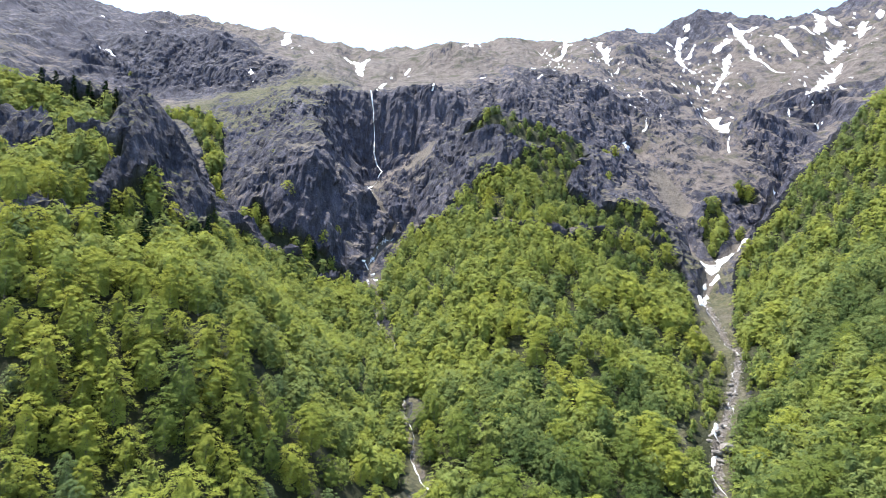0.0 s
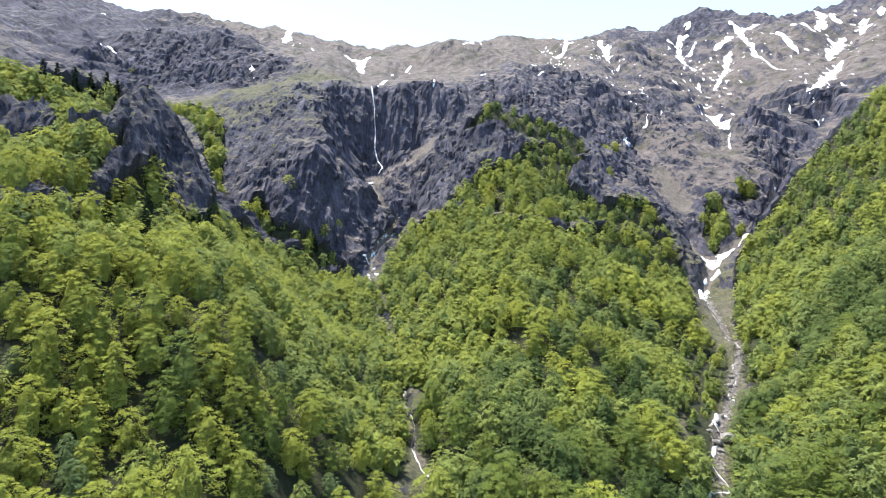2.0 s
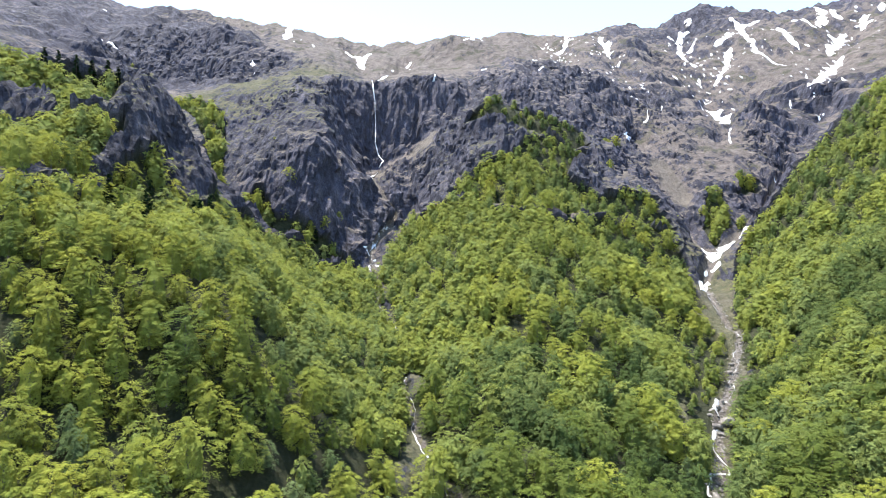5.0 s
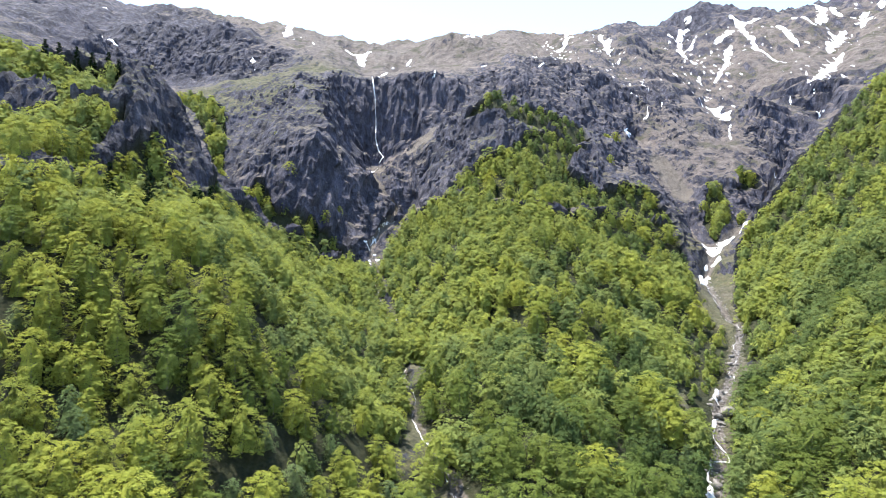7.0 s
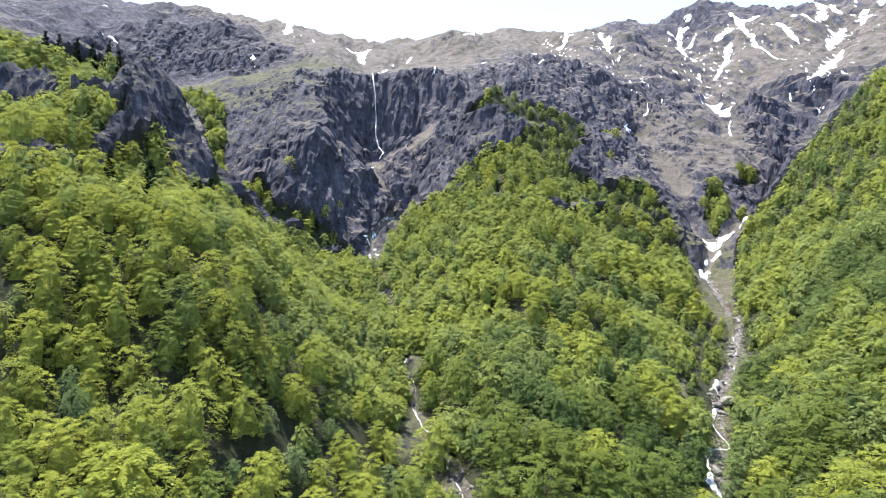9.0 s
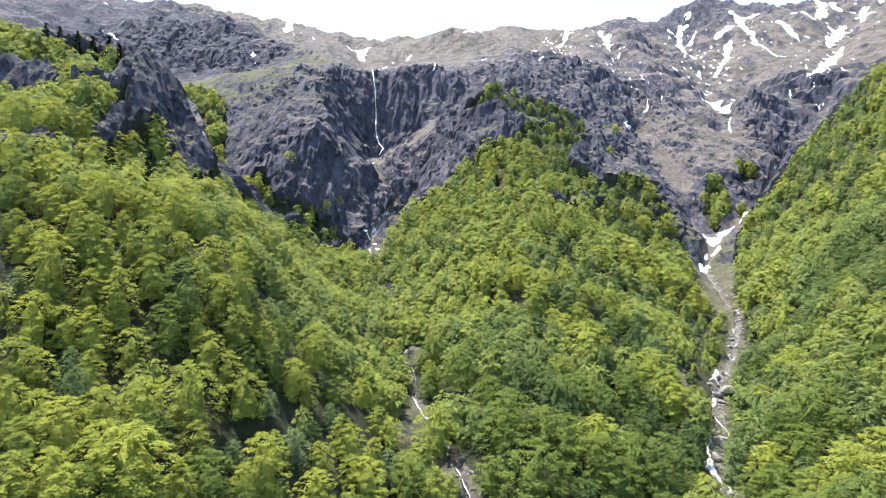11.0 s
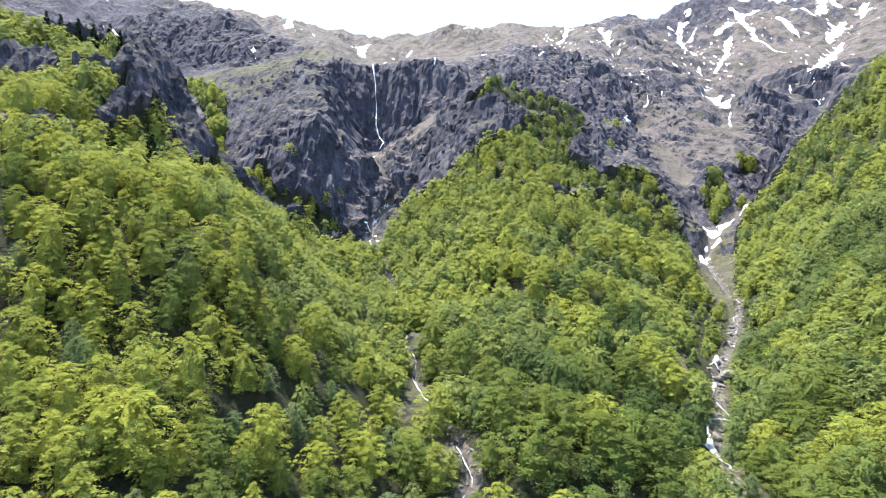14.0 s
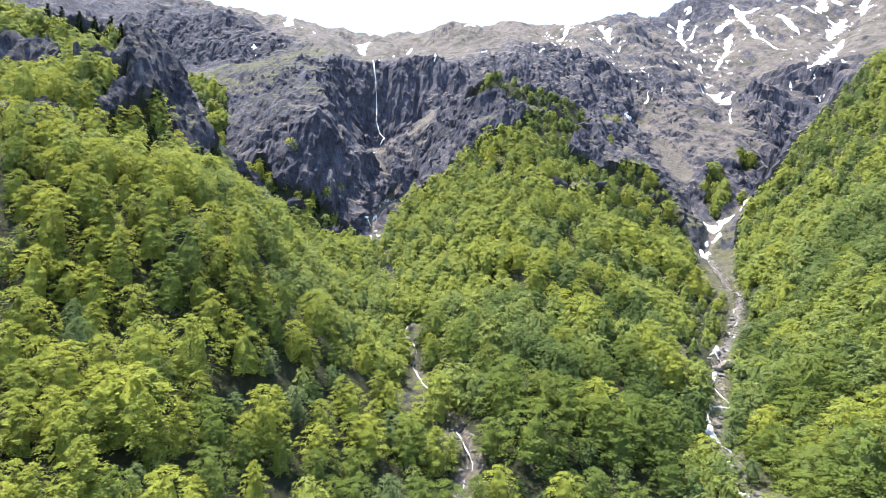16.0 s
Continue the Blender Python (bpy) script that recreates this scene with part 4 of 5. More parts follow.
TREES["left_middle"] = [(-77, 130, 13), (-82, 126, 13), (-71, 132, 15), (-50, 148, 13), (-81, 119, 13), (-77, 123, 12), (-72, 124, 13), (-65, 126, 12), (-60, 132, 13), (-55, 135, 9), (-51, 132, 13), (-48, 140, 13), (-46, 148, 11), (-43, 145, 10), (-78, 110, 13), (-75, 112, 11), (-68, 117, 10), (-34, 158, 18), (-36, 145, 13), (-47, 132, 10), (-44, 137, 9), (-40, 143, 10), (-41, 153, 10)]
TREES["left_low"] = [(-69, 104, 11), (-73, 102, 11), (-61, 108, 11), (-55, 111, 13), (-50, 120, 13), (-67, 97, 11), (-63, 101, 11), (-55, 99, 13), (-51, 108, 10), (-46, 113, 11), (-49, 97, 13), (-43, 130, 10), (-35, 118, 14), (-64, 91, 9), (-60, 93, 9), (-41, 107, 11), (-54, 92, 9), (-44, 101, 9), (-37, 114, 9), (-51, 95, 9), (-62, 89, 9), (-33, 146, 10)]
TREES["gully_low"] = [(-24, 143, 10), (-35, 126, 9), (-27, 133, 9), (-22, 141, 9), (-17, 146, 10), (-17, 158, 10), (-14, 157, 11), (-3, 166, 14), (-9, 148, 13), (-26, 125, 10), (-20, 136, 9), (-2, 142, 12), (-9, 141, 12), (-17, 135, 10), (-28, 154, 9), (-22, 165, 9), (-32, 186, 9), (-24, 190, 9), (-17, 183, 8), (-19, 198, 8), (-21, 212, 8), (-5, 205, 8), (-8, 214, 8), (-14, 190, 7), (-3, 197, 7)]
TREES["spur_foot"] = [(-3, 212, 13), (5, 191, 14), (13, 180, 13), (-4, 196, 10), (18, 163, 13), (26, 157, 12), (15, 158, 11), (20, 141, 17), (31, 152, 14), (39, 155, 12), (53, 166, 9), (36, 147, 12), (46, 150, 12), (54, 151, 13), (40, 142, 11), (36, 192, 10), (39, 178, 10), (44, 173, 12), (57, 189, 14), (67, 198, 16), (56, 182, 13), (68, 190, 13), (70, 187, 12), (82, 201, 9), (11, 147, 10), (26, 141, 10), (51, 145, 10)]
TREES["spur_rise"] = [(44, 223, 13), (49, 210, 15), (54, 211, 13), (66, 235, 12), (129, 287, 9), (114, 258, 9), (101, 277, 9), (42, 258, 16), (52, 259, 13), (38, 247, 15), (58, 245, 13), (68, 249, 11), (42, 233, 10), (52, 234, 12), (34, 271, 12), (26, 270, 11), (37, 295, 12), (22, 304, 11), (135, 341, 14), (127, 307, 16), (113, 300, 12), (78, 304, 16), (95, 315, 14), (131, 374, 17), (101, 305, 14)]
TREES["spur_brow"] = [(54, 326, 16), (66, 326, 13), (77, 333, 13), (108, 391, 16), (121, 399, 14), (151, 408, 19), (131, 396, 15), (101, 354, 15), (32, 408, 17), (21, 411, 14), (42, 390, 13), (52, 378, 13), (65, 378, 13), (73, 375, 13), (148, 434, 14), (171, 446, 12)]
TREES["right_slope"] = [(99, 166, 15), (91, 156, 11), (83, 157, 10), (91, 169, 11), (100, 156, 10), (95, 190, 11), (113, 173, 12), (125, 179, 12), (119, 209, 13), (133, 216, 13), (152, 228, 13), (139, 197, 12), (140, 249, 14), (115, 225, 11), (104, 202, 10), (73, 146, 9), (79, 145, 9)]
TREES["grey"] = [(-67, 111, 9), (-71, 116, 9), (-39, 134, 9), (-32, 131, 11), (-41, 119, 9), (-14, 145, 13), (-89, 126, 9), (-45, 167, 9), (49, 284, 15), (-15, 187, 9), (-27, 147, 9), (-33, 244, 10), (86, 269, 16), (71, 179, 9), (26, 194, 10), (40, 147, 9), (-6, 151, 9), (10, 198, 9), (-38, 219, 10), (-54, 194, 9)]
TREES["near_left"] = [(-55, 90, 9), (-45, 95, 10), (-54, 80, 8), (-49, 83, 12), (-45, 83, 10), (-40, 87, 10), (-37, 92, 8), (-32, 103, 8), (-57, 81, 8), (-37, 97, 8), (-36, 109, 8), (-31, 116, 9), (-49, 80, 8), (-55, 76, 8)]
TREES["near_right"] = [(98, 137, 13), (87, 133, 14), (83, 137, 12), (80, 116, 13), (76, 122, 10), (76, 136, 8), (68, 116, 10), (73, 111, 12), (77, 109, 10)]
TREES["near_centre"] = [(-5, 123, 10), (0, 124, 9), (-16, 115, 9), (-20, 113, 8), (11, 131, 9), (7, 128, 8), (31, 127, 10), (38, 124, 10), (49, 135, 9), (25, 127, 9), (61, 146, 8), (-25, 119, 8), (-19, 125, 8)]
TREES["near_grey"] = [(-45, 89, 8), (-11, 123, 12), (69, 138, 8), (72, 156, 8)]
BREADTH = {"near_left": 1.08, "near_right": 1.31, "near_centre": 1.17, "near_grey": 1.2, "left_crest": 1.12, "left_upper": 1.06, "left_middle": 1.04, "left_low": 1.12, "gully_low": 1.17, "spur_foot": 1.17, "spur_rise": 1.35, "spur_brow": 1.25, "right_slope": 1.31, "grey": 1.2}
SPRUCES = [(-100.1, 179.3, 0.87), (-101.2, 206.8, 0.80), (-99.2, 210.9, 0.80), (-92.5, 222.4, 0.93), (-95.4, 243.2, 0.93), (-91.1, 222.6, 0.80), (-96.6, 195.3, 0.73), (77, 374.5, 1.08), (81.8, 375.6, 0.93), (-167.9, 248.7, 0.95), (-161.5, 248.8, 0.95), (-154.4, 249, 0.95), (-147.3, 249, 0.95), (-140.9, 249.1, 0.95), (-136.6, 249.1, 0.95), (-80, 376.6, 0.78), (34.8, 393.5, 0.81), (176, 438.3, 0.9), (-124.1, 414.7, 0.4), (-116.3, 460.5, 0.44)]
STANDING = np.array([(x, y, 4.0 * h) for x, y, h in SPRUCES] + [(x, y, h * 0.36 * BREADTH[k]) for k, trees in TREES.items() for x, y, h in trees], float)


def plant_standing():
    for i, (name, trees) in enumerate(TREES.items()):
        t = np.array(trees, float)
        t = t[[all(math.hypot(x - sx, y - sy) > 4.5 for sx, sy, _ in SPRUCES) for x, y, _ in t]]
        kinds = grey if "grey" in name else deep + beech[:1] if name in ("spur_foot", "right_slope", "near_centre") else beech + deep[:1] if name not in ("near_left", "near_right") else beech[:4] + deep
        plant(kinds, t[:, :2], t[:, 2] / 14 * (1.16 if name == "left_crest" else 1.05), 300 + i, BREADTH[name])


def clear_of_trees(feet, own):
    """Feet that leave room round the standing trees."""
    keep = np.ones(len(feet), bool)
    for x, y, r in STANDING:
        keep &= np.hypot(feet[:, 0] - x, feet[:, 1] - y) > r * 0.75 + own
    return keep


def plant_woods():
    for i, (name, (ring, gap, size, level)) in enumerate(WOODS.items()):
        level = "stand" if level == "near" else level
        feet = clear_of_beds(scatter(ring, gap * (0.84 if level == "stand" else 1), 100 + i), 0.8)
        if "sparse" in name:
            feet = feet[::2]
        rng = np.random.default_rng(200 + i)
        patch = value_noise(feet[:, 0] / 28, feet[:, 1] / 28, feet[:, 0] * 0, 7)
        sizes = size * (0.84 if level == "stand" else 1) * (1 + 0.25 * patch) * rng.uniform(0.7, 1.3, len(feet))
        tints = np.clip((0.22 if name in ("spur_low", "right_slope") else 0.52) + 0.3 * patch + rng.normal(0, 0.2, len(feet)), 0, 1)
        keep = clear_of_trees(feet, sizes * 0.22)
        if level == "stand":
            close = feet[:, 1] + 0.25 * np.abs(feet[:, 0]) < 175
            keep &= ~close | (rng.uniform(0, 1, len(feet)) < 0.75)
            sizes = np.where(close, sizes * 0.74, sizes)
        feet, sizes, tints = feet[keep], sizes[keep], tints[keep]
        if len(feet):
            woodland("woodland", "dense broadleaf wood in fresh green leaf on the mountainside", feet, sizes, tints, level, 500 + i)


plant_standing()
plant_woods()


# ---- spruces ----


def plant_spruces():
    feet = np.array([(x, y) for x, y, _ in SPRUCES])
    plant(spruce, feet, np.array([s * (1.2 if y < 248 and x > -110 else 0.85) for x, y, s in SPRUCES]), 77, 1.1)


plant_spruces()

# ---- lone trees on the rocks ----
LONE = [(-99.2, 383.7, 1.07), (-114.6, 405.1, 0.54), (-102.2, 379.1, 0.75), (-115.2, 369.6, 1.08), (-108.8, 371.7, 0.98), (-83.5, 376.3, 0.85), (-75.8, 382.4, 0.91), (-68.6, 392.2, 0.68), (-137.8, 373.7, 0.89), (-120.3, 322.4, 0.64), (260, 512.9, 1.36), (253.3, 513.8, 1.16), (246, 509.1, 0.88), (228.9, 503.3, 1), (-314.8, 599.3, 0.56), (-198.2, 445.8, 0.71), (-189.2, 451.7, 0.78), (-172.1, 441.3, 0.82), (-162.3, 437.6, 0.87), (-160.6, 417.4, 0.77), (134.1, 491, 1.11), (158, 550.4, 1.09), (127.8, 461.2, 0.79), (205.5, 477.4, 0.95), (219.7, 469.7, 0.75), (-74, 417, 0.28), (-81.9, 519.4, 0.21)]


def plant_lone():
    feet = np.array([(x, y) for x, y, _ in LONE])
    plant(beech, feet, np.array([s for _, _, s in LONE]), 78)


plant_lone()


# ---- snow and water ----
def resample(line, step):
    """Closer points along a line of (x, y, half width)."""
    out = []
    for a, b in zip(line, line[1:]):
        a, b = np.array(a), np.array(b)
        k = max(1, int(math.hypot(*(b - a)[:2]) / step))
        out += [a + (b - a) * i / k for i in range(k)]
    return np.array(out + [np.array(line[-1])])


def draped(line, step, columns, lift, sink, ragged, seed, broken=0.0):
    """A strip that lies on the land, thick along the middle, its ragged edges run into the ground."""
    p = resample(line, step)
    d = np.gradient(p[:, :2], axis=0)
    d /= np.linalg.norm(d, axis=1)[:, None] + 1e-9
    nx, ny = -d[:, 1], d[:, 0]
    cols = np.linspace(-1, 1, columns)
    s = np.arange(len(p)) * step
    taper = np.minimum(1, np.minimum(np.arange(len(p)) + 0.4, len(p) - 0.6 - np.arange(len(p))) / 2.5)
    wide = p[:, 2] * taper
    if broken:
        wide = wide * np.clip(0.45 + 1.5 * fbm(s / 6, s * 0 + seed + 9, s * 0, 2, seed), 0.02, 1.4)
        p[:, 0] += broken * fbm(s / 9, s * 0 + seed + 3, s * 0, 3, seed)
    left = wide * (1 + ragged * fbm(s / 5, s * 0 + seed, s * 0, 3, seed))
    right = wide * (1 + ragged * fbm(s / 5, s * 0 + seed + 40, s * 0, 3, seed))
    half = np.where(cols[None, :] < 0, left[:, None], right[:, None]) * cols[None, :]
    x, y = p[:, 0, None] + nx[:, None] * half, p[:, 1, None] + ny[:, None] * half
    px, py, pz = land(x.ravel(), y.ravel())
    bulge = lift * (1 - np.abs(cols) ** 3) - sink * np.abs(cols) ** 3
    pz = pz + np.tile(bulge, len(p))
    return np.c_[px, py, pz], grid_faces(len(p), columns)


SNOW_COUNT = [0]


def snow_patch(line):
    SNOW_COUNT[0] += 1
    line = [(x, y, w * 1.2) for x, y, w in line]
    me = mesh_of("snow_patch", *draped(line, 1.5, 7, 0.9, 0.5, 0.55, SNOW_COUNT[0]), [SNOW], True)
    tagged(new("snow_patch", me), "patch of old white snow lying in a rocky gully", "snow", "old snow patches")


snow_patch([(180.3, 464.7, 1.7), (184.2, 451.3, 3), (190.4, 438.7, 3.7), (192.6, 432.9, 5.3)])
snow_patch([(227.9, 442.9, 2.1), (225.8, 453.1, 1.7), (216.7, 450.3, 3), (203.6, 440.6, 4.1), (192.6, 432.8, 4.9), (188.3, 427.1, 3.2)])
snow_patch([(193.1, 420.2, 2), (188.3, 418.4, 3.1), (182.9, 413.5, 2.3)])
snow_patch([(179.5, 414.5, 1.2), (176.2, 410.6, 2.3)])
snow_patch([(176.8, 406.7, 1.5), (164.8, 385.9, 2.5), (157.8, 373, 1.4)])
snow_patch([(316.7, 556.4, 1.6), (293.1, 522.9, 3), (289.3, 518, 2.4)])
snow_patch([(290.7, 532.4, 0.8), (291.5, 528.7, 1)])
snow_patch([(302, 692.7, 2), (311.5, 682.3, 4.5), (294.8, 625.3, 5.9), (292.8, 612.8, 2.3)])
snow_patch([(308.3, 715.7, 2), (314.7, 711.9, 2.7)])
snow_patch([(549.2, 811.8, 2.3), (524.6, 792.9, 6.8), (492.4, 760.3, 4.3)])
snow_patch([(483.4, 719.6, 2.1), (470, 713.9, 6.8), (442, 688, 5.9), (417.9, 666.9, 4.4), (405.5, 659.4, 2.5), (401.8, 655.8, 1.2)])
snow_patch([(397.5, 640.3, 3), (401.1, 636.5, 5.4), (405.3, 635.4, 1.8)])
snow_patch([(586.1, 824.4, 3.9), (572.3, 803.6, 6.1), (560.6, 796.2, 2.3)])
snow_patch([(564.9, 892.3, 5.1), (550.4, 859.7, 6.6), (533.3, 835, 5.6)])
snow_patch([(569.6, 871, 2.5), (560, 842.3, 4), (557.2, 828.9, 2.4)])
snow_patch([(566.4, 824.9, 2.4), (572.9, 822.8, 1.6)])
snow_patch([(600.9, 814.4, 3.1), (594, 797.2, 2.3)])
snow_patch([(424.4, 868.6, 5.8), (406.4, 857.5, 4.1), (386.3, 848.4, 2.4)])
snow_patch([(405.8, 838.3, 2.4), (394.4, 825.2, 5.5), (377, 792.5, 3.8), (358.9, 767.6, 2.9), (337.1, 742.7, 2.1)])
snow_patch([(432.9, 899.1, 2.6), (437.6, 878, 5), (457, 879.8, 3.4), (470.7, 881.6, 1.7)])
snow_patch([(435.6, 874.2, 3.3), (431.2, 843.7, 4), (427.6, 812.9, 4.6), (414, 768.3, 2.9), (418.8, 751.1, 2.9), (422.6, 735.6, 3.5)])
snow_patch([(472.3, 855, 3.3), (471.7, 830, 4.7), (463, 791.4, 3.8), (461.3, 770.1, 1.5)])
snow_patch([(497.4, 849, 2.4), (506.9, 831.6, 2.4), (511.7, 814.2, 1.6)])
snow_patch([(525.5, 867.8, 1.7), (526.2, 842.8, 2.4), (524.6, 825.6, 2.4)])
snow_patch([(381.8, 938.4, 3.6), (391.8, 934.3, 3.6)])
snow_patch([(384.2, 923.3, 2.6), (370.1, 923.7, 4.4), (361.9, 912.7, 4.3), (345.6, 870.2, 5), (345.1, 843.3, 3.2)])
snow_patch([(376.3, 881.5, 2.5), (356.4, 866.3, 4.9)])
snow_patch([(333.7, 808.3, 3.1), (342.8, 804.4, 2.3)])
snow_patch([(282.8, 744, 2.1), (286.7, 732.6, 2.1)])
snow_patch([(293.8, 723.1, 1.4), (297.4, 715.5, 1.4)])
snow_patch([(328.3, 767.8, 1.5), (322.7, 748.5, 1.4)])
snow_patch([(346.5, 922.1, 2.6), (358, 920.3, 1.8)])
snow_patch([(139.9, 915, 1.7), (150.6, 876.7, 2.5), (165.6, 859.6, 4.9), (177, 867.3, 4.1), (195.4, 898.2, 1.7)])
snow_patch([(205.3, 967.9, 2.8), (183, 896.2, 2.6)])
snow_patch([(168.4, 932.7, 1.8), (173.5, 927, 0.9)])
snow_patch([(245.9, 933, 3.6), (222.1, 814.1, 4.7), (214.2, 777.3, 3), (223.4, 781.1, 2.2)])
snow_patch([(222.7, 754.3, 1.4), (216.4, 742.8, 1.4)])
snow_patch([(324.7, 965.7, 3.7), (339, 969.6, 2.8)])
snow_patch([(169.7, 571.7, 2.2), (176.3, 575.7, 2.7), (169.5, 564, 2.1)])
snow_patch([(-207, 763.5, 2.2), (-213.1, 808.3, 5.4), (-223.7, 860.9, 3.3)])
snow_patch([(-196.4, 767.6, 1.5), (-193.9, 769.5, 1.5)])
snow_patch([(-189.9, 783.2, 1.5), (-187.5, 779.3, 1.5)])
snow_patch([(-151.1, 905.2, 1.7), (-131.2, 882.4, 3.4), (-99.2, 718, 3.4), (-101.7, 741.4, 2.8), (-108.6, 890.3, 3.4)])
snow_patch([(-60.9, 666.7, 1.9), (-65.7, 639.4, 2.4), (-60.8, 537.5, 1.5)])
snow_patch([(-41.1, 757.1, 1.4), (-46.5, 739.7, 2.1)])
snow_patch([(-62.5, 706.6, 1.3), (-60.3, 712.5, 1.4)])
snow_patch([(-42.1, 691.1, 1.3), (-38.3, 695, 1.3)])
snow_patch([(-171.5, 768, 2.2), (-166.4, 758.3, 1.4)])
snow_patch([(24.3, 744.9, 2.8), (34.7, 754.6, 2.2), (55.9, 885.7, 1.7)])
snow_patch([(38.2, 606.1, 1.7), (44.2, 609, 1.2)])
snow_patch([(95.7, 612.2, 1.2), (102.3, 617.1, 1.2)])
snow_patch([(92.6, 630.3, 1.2), (99.5, 636.2, 1.2)])
snow_patch([(-360.4, 617.2, 1.2), (-348.2, 613.7, 1.2), (-338.3, 613, 1.2)])
snow_patch([(-381, 759.2, 1.5), (-370.6, 757.5, 1.5)])
snow_patch([(-426, 733.3, 1.4), (-417.8, 731.5, 1.4)])
snow_patch([(200.3, 641.6, 0.8), (201, 649.2, 1.2)])
snow_patch([(-194.7, 607.9, 1.2), (-191.1, 600.3, 2.3)])
snow_patch([(-188, 592.8, 1.1), (-183.9, 587.1, 2.2)])
snow_patch([(-55.2, 391.9, 1.5), (-50.3, 394, 2.2), (-48.7, 393.1, 0.8)])
snow_patch([(-46.2, 390.2, 2.2), (-44, 390.3, 1.5)])
snow_patch([(-44, 384.4, 0.8), (-40.9, 382.5, 1.1)])


def snow_specks():
    """Scraps of snow strewn over the high gullies."""
    rng = np.random.default_rng(33)
    verts, tris, off = [], [], 0
    spots = [resample([(x, y, 0) for x, y in GULLIES[k]], 2.0) for k in GULLIES if GULLIES[k][0][0] > 100]
    spots = np.concatenate(spots)
    pick = spots[rng.integers(len(spots), size=420)]
    pick = pick[pick[:, 1] > 640]
    xs, ys = [], []
    for x, y, _ in pick:
        x, y = x + rng.normal(0, 16), y + rng.normal(0, 14)
        a = np.arange(9) * 2 * math.pi / 9
        r = rng.uniform(0.6, 1.9) * rng.uniform(0.5, 1.3, 9)
        turn = rng.uniform(-0.5, 0.5)
        u, v = np.cos(a) * r * 0.8, np.sin(a) * r * rng.uniform(1.0, 2.6)
        xs.append(np.r_[x, x + u * math.cos(turn) - v * math.sin(turn)])
        ys.append(np.r_[y, y + u * math.sin(turn) + v * math.cos(turn)])
        tris.append(np.array([(0, 1 + k, 1 + (k + 1) % 9) for k in range(9)]) + off)
        off += 10
    px, py, pz = land(np.concatenate(xs), np.concatenate(ys))
    verts = [np.c_[px, py, pz + np.tile(np.r_[0.5, np.full(9, 0.05)], len(xs))]]
    me = mesh_of("snow_scraps", np.concatenate(verts), np.concatenate(tris), [SNOW], True)
    tagged(new("snow_scraps", me), "small scraps of old snow strewn over the high slopes", "snow", kind="stuff")


snow_specks()


def thin_fall(line):
    SNOW_COUNT[0] += 1
    me = mesh_of("small_waterfall", *draped(line, 1.0, 3, 0.7, 0.1, 0.5, SNOW_COUNT[0]), [FALL], True)
    tagged(new("small_waterfall", me), "thin white rivulet falling down a rock step", "waterfall", "rivulets on the cliffs")


thin_fall([(212.1, 621.9, 0.9), (206.1, 611.4, 1.2), (201.8, 605.7, 0.8)])
thin_fall([(292, 610, 1.2), (284, 598.5, 1.1), (278, 584.1, 1.1)])
thin_fall([(402.4, 654.8, 0.8), (402.5, 649.5, 0.8), (399.4, 643.2, 0.8)])
thin_fall([(-8.8, 552.6, 0.8), (-10.8, 544.2, 0.8)])
thin_fall([(232, 637.4, 0.8), (226.1, 624.9, 0.8)])


def build_waterfall():
    """The main fall: strands of white water that leap from the cliff's notch and fan out at its foot."""
    ob = tagged(new("waterfall"), "tall thin white waterfall plunging down a dark cliff", "waterfall")
    rng = np.random.default_rng(5)
    for k in range(7):
        pts, w = [], []
        off = rng.uniform(-0.5, 0.5)
        start, stop = (0.0, 1.0) if k < 3 else sorted(rng.uniform(0, 1, 2))
        for i in range(70):
            s = start + (stop - start) * i / 69
            pts.append(fall_point(s) + np.array([off * (0.35 + 1.3 * abs(s - 0.35)) + 0.25 * math.sin(9 * s + k), -0.25 * k, 0]))
            w.append((0.10 + 0.36 * math.exp(-(s / 0.16) ** 2) + 0.35 * max(0, s - 0.7)) * rng.uniform(0.6, 1.3) * (1.0 if k < 3 else 0.6))
        pts, w = np.array(pts), np.array(w)
        left, right = pts - np.c_[w, 0 * w, 0 * w], pts + np.c_[w, 0 * w, 0 * w]
        front = pts + np.c_[0 * w, -0.6 * w, 0 * w]
        verts = np.stack([left, front, right], 1).reshape(-1, 3)
        part("strand", mesh_of("strand", verts, grid_faces(70, 3), [FALL], True), ob)


def cliff_line():
    """The cliff's face below the notch, top to bottom."""
    y = np.linspace(548, 488, 140)
    x = np.interp(y, [490, 500, 512, 530, 548], [-52, -50, -55, -58, -62])
    px, py, pz = land(x, y)
    order = np.argsort(-pz)
    return np.c_[px, py, pz][order]


CLIFF = cliff_line()


def fall_point(s):
    """A place on the fall, 0 at the lip and 1 at the foot; the water keeps in front of the rock."""
    z = 268 + (FALL_FOOT - 268) * s
    front = CLIFF[np.abs(CLIFF[:, 2] - z) < 9]
    y = np.min(front[:, 1]) - 1.2 if len(front) else 520
    lower = CLIFF[(CLIFF[:, 2] >= z) & (CLIFF[:, 2] < 262)]
    if len(lower):
        y = min(y, np.min(lower[:, 1]) - 1.0)
    x = float(np.interp(s, [0, 0.1, 0.25, 0.45, 0.72, 0.85, 0.93, 1.0], [-64, -62, -60.0, -59.0, -58.0, -55, -50, -53]))
    return np.array([x, y, z])


FALL_FOOT = 183
build_waterfall()


